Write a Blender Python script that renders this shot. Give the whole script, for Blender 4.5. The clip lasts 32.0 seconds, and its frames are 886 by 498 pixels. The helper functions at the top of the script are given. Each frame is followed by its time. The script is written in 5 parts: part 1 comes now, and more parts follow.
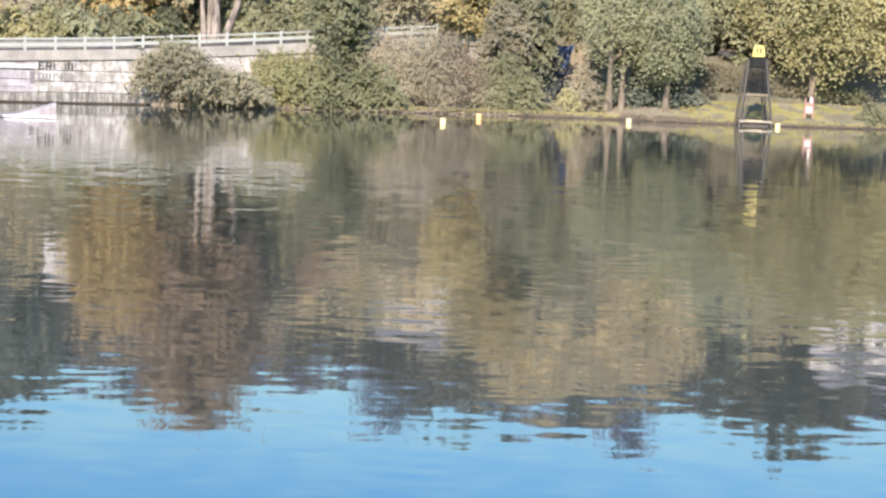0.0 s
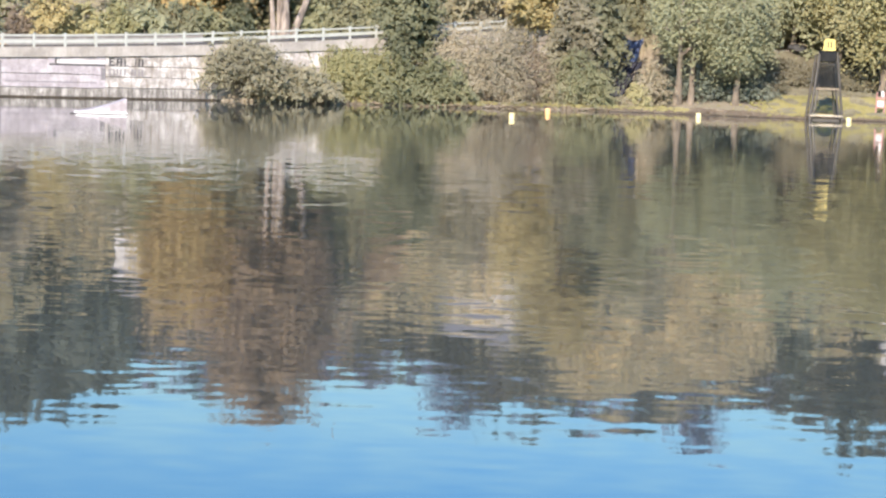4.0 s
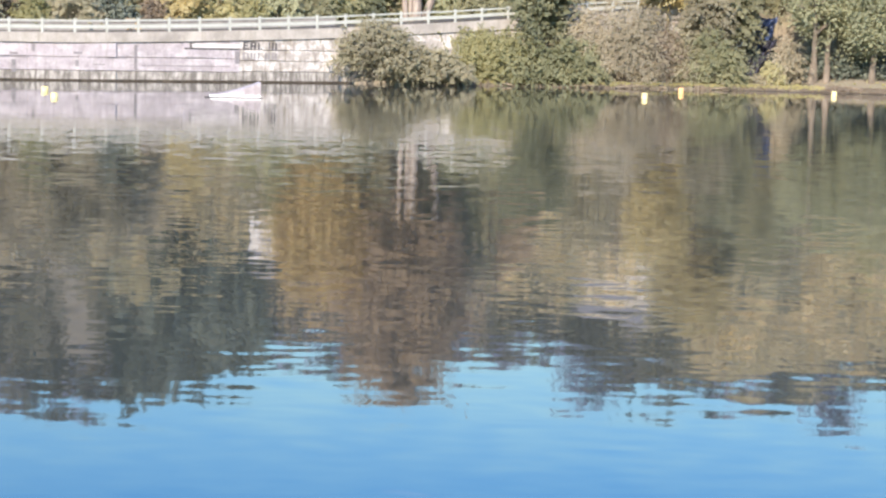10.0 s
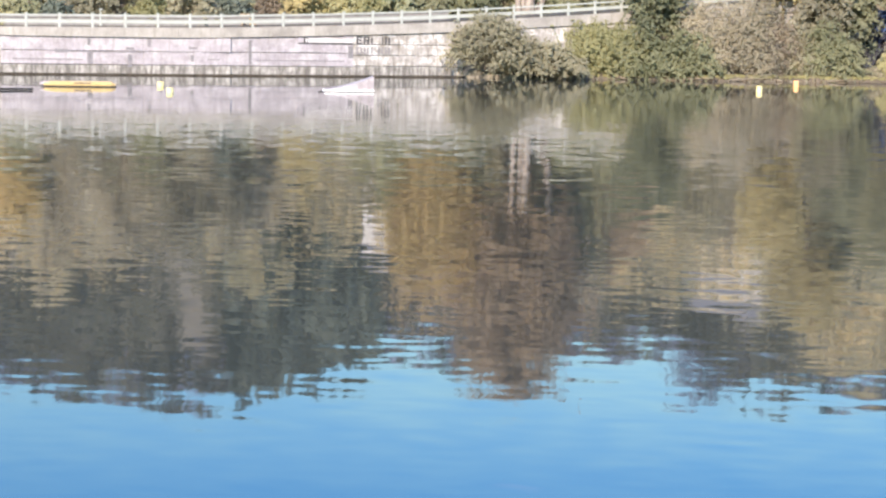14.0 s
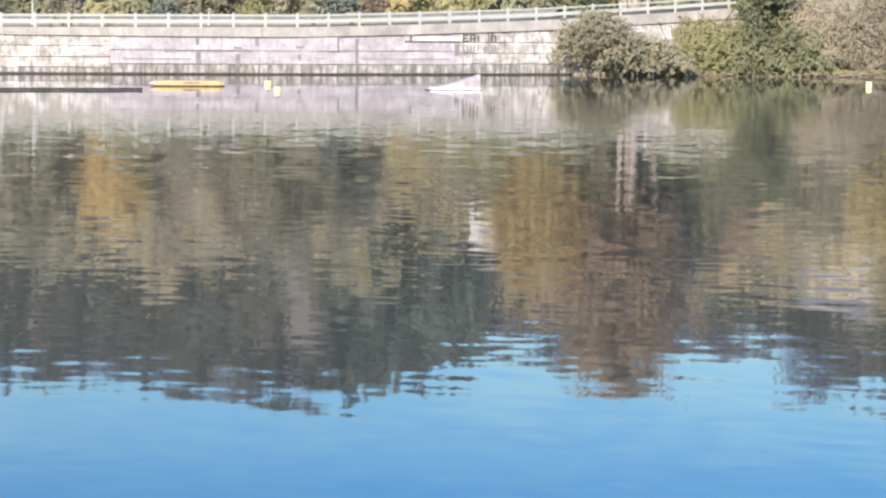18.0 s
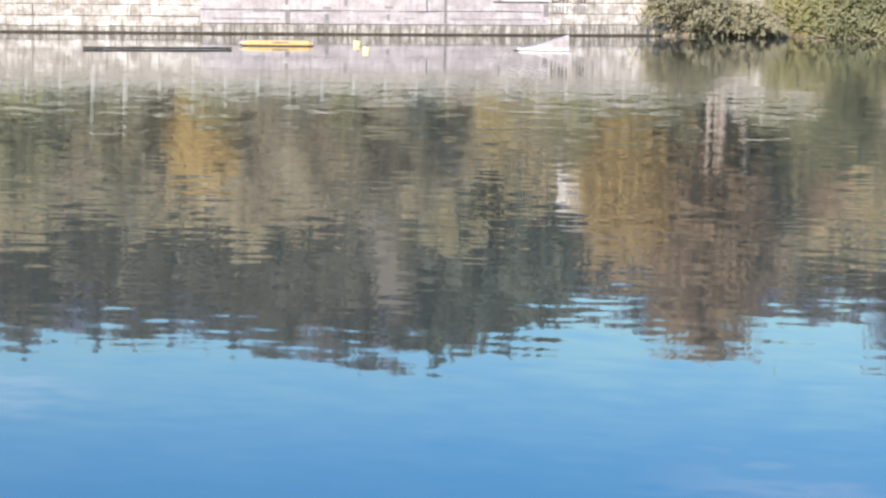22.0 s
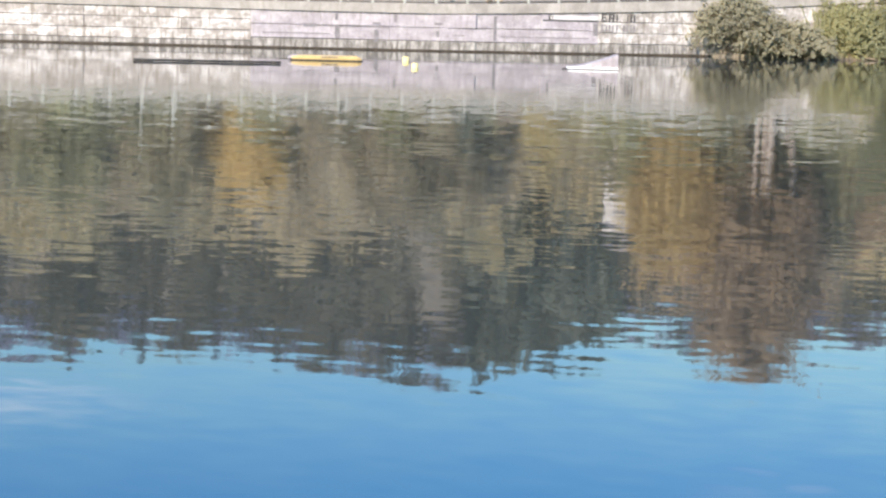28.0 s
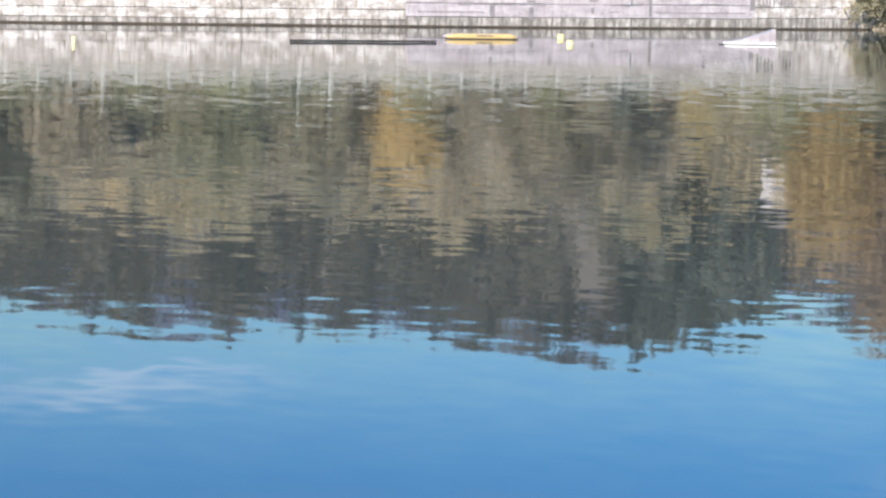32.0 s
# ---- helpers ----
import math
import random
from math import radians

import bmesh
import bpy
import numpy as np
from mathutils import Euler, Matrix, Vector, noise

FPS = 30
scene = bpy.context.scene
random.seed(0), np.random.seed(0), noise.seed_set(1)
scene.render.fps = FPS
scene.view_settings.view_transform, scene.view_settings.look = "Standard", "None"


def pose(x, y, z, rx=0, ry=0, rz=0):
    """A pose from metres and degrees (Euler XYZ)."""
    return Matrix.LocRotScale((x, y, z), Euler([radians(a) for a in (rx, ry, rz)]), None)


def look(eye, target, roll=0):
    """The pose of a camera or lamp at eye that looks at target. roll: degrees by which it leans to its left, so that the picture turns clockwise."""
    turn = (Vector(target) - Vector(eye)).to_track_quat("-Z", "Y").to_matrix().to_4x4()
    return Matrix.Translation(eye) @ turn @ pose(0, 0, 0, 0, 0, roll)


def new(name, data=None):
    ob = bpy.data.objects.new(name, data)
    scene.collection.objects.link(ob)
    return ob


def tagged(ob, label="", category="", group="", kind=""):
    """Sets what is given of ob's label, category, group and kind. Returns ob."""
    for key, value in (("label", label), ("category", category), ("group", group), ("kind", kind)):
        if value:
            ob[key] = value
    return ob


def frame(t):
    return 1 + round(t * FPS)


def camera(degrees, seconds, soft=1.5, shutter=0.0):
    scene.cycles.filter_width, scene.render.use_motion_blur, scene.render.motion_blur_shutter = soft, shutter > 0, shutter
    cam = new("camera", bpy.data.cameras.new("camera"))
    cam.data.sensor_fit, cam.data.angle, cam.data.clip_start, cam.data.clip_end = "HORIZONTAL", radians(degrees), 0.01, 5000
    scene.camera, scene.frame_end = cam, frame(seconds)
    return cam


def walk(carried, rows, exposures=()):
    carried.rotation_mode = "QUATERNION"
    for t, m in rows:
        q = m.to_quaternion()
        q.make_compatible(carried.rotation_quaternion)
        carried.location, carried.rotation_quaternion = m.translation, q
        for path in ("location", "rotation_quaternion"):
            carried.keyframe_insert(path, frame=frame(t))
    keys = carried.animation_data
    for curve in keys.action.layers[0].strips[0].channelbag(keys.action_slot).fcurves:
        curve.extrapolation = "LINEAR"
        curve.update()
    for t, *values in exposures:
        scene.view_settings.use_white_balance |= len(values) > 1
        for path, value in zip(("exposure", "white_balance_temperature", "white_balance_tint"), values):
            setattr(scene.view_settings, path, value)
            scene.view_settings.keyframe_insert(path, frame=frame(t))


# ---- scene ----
cam = camera(24.095, 32.0, soft=2.45)
EYE = 4.3
# seconds, heading, pitch and lean in degrees: the camera turns where it stands
TURNS = [
    (0, 0.000, -5.436, 2.240), (0.5, 0.216, -5.386, 2.291), (1, 0.683, -5.454, 2.313), (1.5, 0.822, -5.555, 2.193), (2,
    1.131, -5.596, 2.131), (2.5, 1.456, -5.627, 2.147), (3, 1.731, -5.639, 1.997), (3.5, 1.785, -5.630, 2.017), (5.5, 2.709,
    -5.713, 2.071), (6, 3.056, -5.629, 2.014), (6.5, 3.378, -5.765, 1.844), (7, 3.797, -5.955, 1.812), (7.5, 4.065, -5.851,
    1.658), (8, 4.399, -5.778, 1.636), (8.5, 4.738, -6.012, 1.613), (9, 5.092, -6.117, 1.433), (9.5, 5.357, -6.254, 1.480),
    (10, 5.570, -6.271, 1.416), (10.5, 6.041, -6.170, 1.443), (11, 6.385, -6.210, 1.386), (11.5, 6.755, -6.600, 1.256), (12,
    7.097, -6.756, 1.190), (12.5, 7.523, -6.755, 1.111), (13, 7.916, -6.529, 1.122), (13.5, 8.390, -6.508, 1.123), (14,
    8.696, -6.506, 1.097), (14.5, 9.020, -6.350, 1.013), (16.5, 10.743, -6.398, 0.890), (17, 10.955, -6.350, 0.914), (17.5,
    11.375, -6.389, 0.792), (18, 11.656, -6.611, 0.667), (18.5, 11.776, -6.947, 0.617), (19, 12.027, -7.374, 0.463), (19.5,
    12.686, -7.996, 0.495), (20, 12.956, -8.218, 0.676), (20.5, 13.321, -8.226, 0.847), (21, 13.811, -8.024, 0.834), (21.5,
    13.861, -7.729, 0.906), (22, 14.065, -7.723, 0.797), (22.5, 13.966, -7.857, 0.996), (23, 13.894, -7.933, 1.030), (23.5,
    13.847, -7.926, 1.023), (24, 14.005, -7.758, 1.112), (24.5, 13.997, -7.559, 1.162), (25, 14.159, -7.737, 1.265), (25.5,
    14.241, -7.524, 1.398), (27.5, 14.958, -7.055, 1.515), (28, 15.342, -7.287, 1.624), (28.5, 15.801, -7.449, 1.566), (29,
    16.120, -7.511, 1.427), (29.5, 17.009, -7.791, 1.064), (30, 18.404, -7.717, 0.866), (30.5, 19.208, -7.905, 0.650), (31,
    19.924, -8.365, 0.647), (31.5, 20.145, -8.256, 0.654), (32, 19.676, -7.976, 0.707)
]
walk(cam, [(t, pose(0, 0, EYE, 0, 0, a) @ pose(0, 0, 0, 90 + p) @ pose(0, 0, 0, 0, 0, r)) for t, a, p, r in TURNS],
     exposures=[(0, 2.12, 7450, 16), (17, 2.12, 7450, 16), (22, 2.11, 7600, 14), (25, 2.10, 7600, 14), (28, 1.98, 7450, 14), (30, 1.94, 7300, 14), (32, 1.94, 7200, 14)])

# ---- world, sun ----
SUN_EL, SUN_AZ = radians(31), radians(190)      # azimuth clockwise from +y
world = bpy.data.worlds.new("world")
scene.world = world
world.use_nodes = True
wn = world.node_tree
wn.nodes.clear()
sky = wn.nodes.new("ShaderNodeTexSky")
sky.sky_type = "NISHITA"
sky.sun_disc = False
sky.sun_elevation, sky.sun_rotation = SUN_EL, SUN_AZ
sky.air_density, sky.dust_density, sky.ozone_density = 1.0, 0.05, 4.0
back = wn.nodes.new("ShaderNodeBackground")
back.inputs["Strength"].default_value = 0.15
wout = wn.nodes.new("ShaderNodeOutputWorld")
clear = wn.nodes.new("ShaderNodeMix")        # a deep, clear autumn blue
clear.data_type, clear.blend_type = "RGBA", "MULTIPLY"
clear.inputs[0].default_value, clear.inputs[7].default_value = 1.0, (0.36, 0.71, 0.85, 1)
wn.links.new(sky.outputs[0], clear.inputs[6])
tc = wn.nodes.new("ShaderNodeTexCoord")
height = wn.nodes.new("ShaderNodeSeparateXYZ")
wn.links.new(tc.outputs["Generated"], height.inputs[0])
deep = wn.nodes.new("ShaderNodeValToRGB")    # paler at the horizon, deep blue above it, whiter overhead as added fill light
deep.color_ramp.elements.new(0.5)
for stop, z, tint in zip(deep.color_ramp.elements, (0.165, 0.25, 0.42), ((0.375, 0.475, 0.425, 1), (0.10, 0.458, 0.665, 1), (0.95, 0.97, 1.0, 1))):
    stop.position, stop.color = z, tint
wn.links.new(height.outputs["Z"], deep.inputs[0])
wn.links.new(deep.outputs[0], clear.inputs[7])
cm = wn.nodes.new("ShaderNodeMapping")
cm.inputs["Rotation"].default_value = (0, 0, radians(-25))
cm.inputs["Scale"].default_value = (5, 5, 34)
cn = wn.nodes.new("ShaderNodeTexNoise")      # thin streaks of high cloud, in two drifts
cn.inputs["Scale"].default_value, cn.inputs["Detail"].default_value = 1.4, 5
cr = wn.nodes.new("ShaderNodeValToRGB")
cr.color_ramp.elements[0].position, cr.color_ramp.elements[1].position = 0.28, 0.68
wn.links.new(tc.outputs["Generated"], cm.inputs[0])
wn.links.new(cm.outputs[0], cn.inputs["Vector"])
wn.links.new(cn.outputs["Fac"], cr.inputs[0])
drifts = None
for az, el, wide, tall, lean in ((28.5, 11.75, 0.085, 0.0105, 2.5), (4.0, 13.95, 0.07, 0.008, -2.0), (1.5, 14.5, 0.06, 0.007, -2.0)):
    at = wn.nodes.new("ShaderNodeMapping")
    at.vector_type = "TEXTURE"
    at.inputs["Location"].default_value = (-math.sin(radians(az)) * math.cos(radians(el)), math.cos(radians(az)) * math.cos(radians(el)), math.sin(radians(el)))
    at.inputs["Rotation"].default_value = (0, radians(lean), radians(az))
    at.inputs["Scale"].default_value = (wide, 1, tall)
    wn.links.new(tc.outputs["Generated"], at.inputs[0])
    size = wn.nodes.new("ShaderNodeVectorMath")
    size.operation = "LENGTH"
    wn.links.new(at.outputs[0], size.inputs[0])
    edge = wn.nodes.new("ShaderNodeMapRange")
    edge.interpolation_type = "SMOOTHSTEP"
    edge.inputs["From Min"].default_value, edge.inputs["From Max"].default_value = 1.3, 0.2
    wn.links.new(size.outputs["Value"], edge.inputs["Value"])
    if drifts is None:
        drifts = edge.outputs[0]
    else:
        more = wn.nodes.new("ShaderNodeMath")
        more.operation = "MAXIMUM"
        wn.links.new(drifts, more.inputs[0])
        wn.links.new(edge.outputs[0], more.inputs[1])
        drifts = more.outputs[0]
cloud = wn.nodes.new("ShaderNodeMix")
cloud.data_type = "RGBA"
cloud.inputs[7].default_value = (5.4, 5.6, 6.2, 1)
veil = wn.nodes.new("ShaderNodeMath")
veil.operation = "MULTIPLY"
wn.links.new(cr.outputs[0], veil.inputs[0])
wn.links.new(drifts, veil.inputs[1])
thin = wn.nodes.new("ShaderNodeMath")
thin.operation = "MULTIPLY"
thin.inputs[1].default_value = 0.26
wn.links.new(veil.outputs[0], thin.inputs[0])
wn.links.new(thin.outputs[0], cloud.inputs[0])
wn.links.new(clear.outputs[2], cloud.inputs[6])
wn.links.new(cloud.outputs[2], back.inputs[0])
wn.links.new(back.outputs[0], wout.inputs[0])
sun = new("sun", bpy.data.lights.new("sun", "SUN"))
sun.data.energy, sun.data.angle, sun.data.color = 2.6, radians(0.6), (1.0, 0.945, 0.87)
to_sun = Vector((math.sin(SUN_AZ) * math.cos(SUN_EL), math.cos(SUN_AZ) * math.cos(SUN_EL), math.sin(SUN_EL)))
sun.matrix_world = look(to_sun * 200, (0, 0, 0))

# ---- materials ----


def material(name):
    m = bpy.data.materials.new(name)
    m.use_nodes = True
    nt = m.node_tree
    return m, nt, nt.nodes["Principled BSDF"]


def nd(nt, kind, **sets):
    n = nt.nodes.new(kind)
    for k, v in sets.items():
        n.inputs[k.replace("_", " ")].default_value = v
    return n


def ramp(nt, fac, stops):
    r = nt.nodes.new("ShaderNodeValToRGB")
    e = r.color_ramp.elements
    while len(e) < len(stops):
        e.new(0.5)
    for s, (p, c) in zip(e, stops):
        s.position, s.color = p, (*c, 1)
    nt.links.new(fac, r.inputs[0])
    return r.outputs[0]


def place(nt, scale=(1, 1, 1), turn=0):
    g = nt.nodes.new("ShaderNodeNewGeometry")
    mp = nt.nodes.new("ShaderNodeMapping")
    mp.vector_type = "TEXTURE" if turn else "POINT"
    mp.inputs["Scale"].default_value = tuple(1 / v for v in scale) if turn else scale
    mp.inputs["Rotation"].default_value = (0, 0, radians(turn))
    nt.links.new(g.outputs["Position"], mp.inputs[0])
    return mp.outputs[0]


def noise_of(nt, scale, detail=4, rough=0.55, squash=(1, 1, 1)):
    n = nd(nt, "ShaderNodeTexNoise", Scale=scale, Detail=detail, Roughness=rough)
    nt.links.new(place(nt, squash), n.inputs["Vector"])
    return n.outputs["Fac"]


def mix(nt, fac, a, b, how="MIX"):
    n = nt.nodes.new("ShaderNodeMix")
    n.data_type, n.blend_type = "RGBA", how
    for s, v in ((n.inputs[0], fac), (n.inputs[6], a), (n.inputs[7], b)):
        if isinstance(v, (int, float)):
            s.default_value = v
        elif isinstance(v, tuple):
            s.default_value = (*v, 1)
        else:
            nt.links.new(v, s)
    return n.outputs[2]


def bump(nt, b, height, strength=0.3, distance=0.03):
    n = nd(nt, "ShaderNodeBump", Strength=strength, Distance=distance)
    nt.links.new(height, n.inputs["Height"])
    nt.links.new(n.outputs[0], b.inputs["Normal"])


def rough_mat(name, stops, scale=1.5, rough=0.85, fine=14.0, squash=(1, 1, 1), relief=0.3, metal=0.0, vary=0.25, streak=0.0, streak_colour=(0.2, 0.18, 0.15), bloom=0.0, drip=0.5):
    """A weathered surface: a broad noise through the stops, a fine grain over it, a shift per object, dark run-off streaks."""
    m, nt, b = material(name)
    c = ramp(nt, noise_of(nt, scale, 5, 0.6, squash), stops)
    fine_n = noise_of(nt, fine, 3)
    c = mix(nt, vary, c, ramp(nt, fine_n, [(0.3, (0.35, 0.35, 0.35)), (0.7, (1.0, 1.0, 1.0))]), "MULTIPLY")
    info = nt.nodes.new("ShaderNodeObjectInfo")
    c = mix(nt, vary, c, ramp(nt, info.outputs["Random"], [(0.0, (0.62, 0.6, 0.58)), (1.0, (1.0, 1.0, 1.0))]), "MULTIPLY")
    if bloom:
        w = ramp(nt, noise_of(nt, 0.9, 6, 0.7, (1, 1, 1.8)), [(0.47, (0, 0, 0)), (0.6, (bloom, bloom, bloom))])
        c = mix(nt, w, c, (0.61, 0.585, 0.565))
    if streak:
        s = ramp(nt, noise_of(nt, 4.2, 5, 0.65, (1, 1, 0.16)), [(drip, (0, 0, 0)), (drip + 0.16, (streak, streak, streak))])
        c = mix(nt, s, c, streak_colour)
    nt.links.new(c, b.inputs["Base Color"])
    b.inputs["Roughness"].default_value, b.inputs["Metallic"].default_value = rough, metal
    bump(nt, b, fine_n, relief)
    return m


def leaf_mat(name, stops, patch=0.4, through_light=0.54, spread=0.08):
    """Foliage: a colour per leaf between the stops, shifted by patches and by tree, some light let through."""
    m, nt, b = material(name)
    g = nt.nodes.new("ShaderNodeNewGeometry")
    info = nt.nodes.new("ShaderNodeObjectInfo")
    a = nt.nodes.new("ShaderNodeMath")
    a.operation = "MULTIPLY_ADD"
    nt.links.new(g.outputs["Random Per Island"], a.inputs[0])
    a.inputs[1].default_value = spread
    nt.links.new(ramp(nt, noise_of(nt, patch, 4, 0.65), [(0.28, (0.12, 0.12, 0.12)), (0.72, (0.62, 0.62, 0.62))]), a.inputs[2])
    a2 = nt.nodes.new("ShaderNodeMath")
    a2.operation = "MULTIPLY_ADD"
    nt.links.new(info.outputs["Random"], a2.inputs[0])
    a2.inputs[1].default_value = 0.25
    nt.links.new(a.outputs[0], a2.inputs[2])
    c = ramp(nt, a2.outputs[0], [(0.1 + 0.9 * p, col) for p, col in stops])
    nt.links.new(c, b.inputs["Base Color"])
    b.inputs["Roughness"].default_value = 0.6
    b.inputs["Specular IOR Level"].default_value = 0.3
    t = nt.nodes.new("ShaderNodeBsdfTranslucent")
    nt.links.new(c, t.inputs["Color"])
    ms = nt.nodes.new("ShaderNodeMixShader")
    ms.inputs[0].default_value = through_light
    nt.links.new(b.outputs[0], ms.inputs[1])
    nt.links.new(t.outputs[0], ms.inputs[2])
    nt.links.new(ms.outputs[0], nt.nodes["Material Output"].inputs["Surface"])
    return m


def water_mat():
    m, nt, b = material("lake water")
    b.inputs["Base Color"].default_value = (0.029, 0.034, 0.033, 1)
    b.inputs["Roughness"].default_value = 0.03
    b.inputs["IOR"].default_value = 1.33
    # ripples: slopes of a few thousandths, calmer and livelier by broad patches
    broad = ramp(nt, noise_of(nt, 0.045, 3, 0.5, (0.5, 1.6, 1)), [(0.35, (0.55, 0.55, 0.55)), (0.68, (1.0, 1.0, 1.0))])
    # the breeze reaches the open middle; both shores lie sheltered
    sep = nt.nodes.new("ShaderNodeSeparateXYZ")
    nt.links.new(place(nt), sep.inputs[0])
    across = nt.nodes.new("ShaderNodeMapRange")
    across.inputs["From Min"].default_value, across.inputs["From Max"].default_value = 0, 130
    # the quay shelters the water further out where it comes nearer
    lee = nt.nodes.new("ShaderNodeMapRange")
    lee.inputs["From Min"].default_value, lee.inputs["From Max"].default_value = -28, -8
    lee.inputs["To Min"].default_value, lee.inputs["To Max"].default_value = 16, 0
    nt.links.new(sep.outputs["X"], lee.inputs["Value"])
    reach_y = nt.nodes.new("ShaderNodeMath")
    nt.links.new(sep.outputs["Y"], reach_y.inputs[0])
    nt.links.new(lee.outputs[0], reach_y.inputs[1])
    nt.links.new(reach_y.outputs[0], across.inputs["Value"])
    # short ripples near the eye, longer ones further out, and a fine shiver far off
    def reach(*stops):
        return ramp(nt, across.outputs[0], [(v, (a, a, a)) for v, a in stops])
    close = reach((0.12, 0.8), (0.22, 1.0), (0.3, 0.4), (0.36, 0.0))
    middle = reach((0.12, 0.2), (0.2, 0.5), (0.3, 1.0), (0.45, 1.0), (0.58, 0.5), (0.7, 0.2))
    out_far = reach((0.18, 0.1), (0.34, 0.4), (0.46, 1.0), (0.56, 0.8), (0.64, 0.3), (0.76, 0.15))
    shiver = reach((0.36, 0.0), (0.46, 0.2), (0.54, 0.8), (0.62, 1.0), (0.72, 0.6), (0.85, 0.3))
    total = None
    for scale, amount, squash, where, turn in ((4.4, 0.013, (0.55, 1, 1), close, 3), (1.6, 0.011, (0.5, 1, 1), close, -4), (3.3, 0.042, (0.55, 1, 1), middle, 4), (1.4, 0.014, (0.5, 1, 1), middle, -5),
                                         (1.6, 0.050, (0.7, 1, 1), out_far, 5), (0.6, 0.014, (0.6, 1, 1), out_far, -5), (6.0, 0.04, (0.7, 1, 1), shiver, 10)):
        n = nd(nt, "ShaderNodeTexNoise", Scale=scale, Detail=0.3, Roughness=0.4)
        nt.links.new(place(nt, squash, turn), n.inputs["Vector"])
        sub = nt.nodes.new("ShaderNodeVectorMath")
        sub.operation = "SUBTRACT"
        nt.links.new(n.outputs["Color"], sub.inputs[0])
        sub.inputs[1].default_value = (0.5, 0.5, 0.5)
        mul = nt.nodes.new("ShaderNodeVectorMath")
        mul.operation = "MULTIPLY"
        nt.links.new(sub.outputs[0], mul.inputs[0])
        mul.inputs[1].default_value = (amount * 0.7, amount, 0)
        far = nt.nodes.new("ShaderNodeVectorMath")
        far.operation = "MULTIPLY"
        nt.links.new(mul.outputs[0], far.inputs[0])
        nt.links.new(where, far.inputs[1])
        if total is None:
            total = far.outputs[0]
        else:
            add = nt.nodes.new("ShaderNodeVectorMath")
            add.operation = "ADD"
            nt.links.new(total, add.inputs[0])
            nt.links.new(far.outputs[0], add.inputs[1])
            total = add.outputs[0]
    sc = nt.nodes.new("ShaderNodeVectorMath")
    sc.operation = "MULTIPLY"
    nt.links.new(total, sc.inputs[0])
    nt.links.new(broad, sc.inputs[1])
    up = nt.nodes.new("ShaderNodeVectorMath")
    up.operation = "ADD"
    nt.links.new(sc.outputs[0], up.inputs[0])
    up.inputs[1].default_value = (0, 0, 1)
    no = nt.nodes.new("ShaderNodeVectorMath")
    no.operation = "NORMALIZE"
    nt.links.new(up.outputs[0], no.inputs[0])
    nt.links.new(no.outputs[0], b.inputs["Normal"])
    return m


M_WATER = water_mat()
M_STONE = rough_mat("pale quay masonry", [(0.3, (0.215, 0.192, 0.172)), (0.45, (0.345, 0.314, 0.286)), (0.65, (0.43, 0.40, 0.372))], 1.6, 0.9, 5, vary=0.55, streak=0.9, streak_colour=(0.16, 0.135, 0.11), bloom=0.6)
M_LOWSTONE = rough_mat("stained lower masonry", [(0.3, (0.20, 0.185, 0.165)), (0.5, (0.31, 0.29, 0.265)), (0.7, (0.40, 0.375, 0.34))], 2.2, 0.9, 7, vary=0.35, streak=0.9, streak_colour=(0.10, 0.09, 0.08), bloom=0.25, drip=0.42)
M_LILAC = rough_mat("lilac painted masonry", [(0.3, (0.275, 0.245, 0.258)), (0.6, (0.36, 0.326, 0.345)), (0.75, (0.425, 0.39, 0.408))], 1.3, 0.8, 5, vary=0.36, streak=0.6, streak_colour=(0.2, 0.175, 0.175), bloom=0.2)
M_JOINT = rough_mat("dark wall core and joints", [(0.3, (0.16, 0.15, 0.14)), (0.7, (0.27, 0.25, 0.23))], 2.0)
M_WATERLINE = rough_mat("dark damp waterline strip", [(0.3, (0.035, 0.030, 0.024)), (0.7, (0.085, 0.068, 0.052))], 2.0, 0.85)
M_PARAPET = rough_mat("grey concrete parapet", [(0.3, (0.23, 0.210, 0.190)), (0.55, (0.33, 0.305, 0.275)), (0.75, (0.41, 0.380, 0.345))], 0.8, 0.9, 8, streak=0.6)
M_RAIL = rough_mat("white painted rail", [(0.3, (0.29, 0.30, 0.27)), (0.7, (0.36, 0.37, 0.34))], 2.0, 0.5, 20, relief=0.05, vary=0.1)
M_GRAVEL = rough_mat("pale gravel", [(0.3, (0.30, 0.26, 0.22)), (0.7, (0.42, 0.38, 0.33))], 1.5, 0.95, 12)
M_TAN = rough_mat("tan weathered beam", [(0.3, (0.33, 0.28, 0.21)), (0.7, (0.45, 0.39, 0.30))], 3, 0.9, 20)
M_ROAD = rough_mat("asphalt", [(0.3, (0.045, 0.045, 0.047)), (0.7, (0.075, 0.073, 0.07))], 0.6)
M_BARK = rough_mat("grey brown bark", [(0.3, (0.10, 0.08, 0.06)), (0.7, (0.22, 0.18, 0.14))], 3.0, 0.95, 18, (1, 1, 0.25), 0.6)
M_PALEBARK = rough_mat("pale flaking bark", [(0.34, (0.08, 0.065, 0.055)), (0.48, (0.20, 0.168, 0.147)), (0.62, (0.32, 0.275, 0.24))], 2.6, 0.9, 10, (1, 1, 0.2), 0.6)


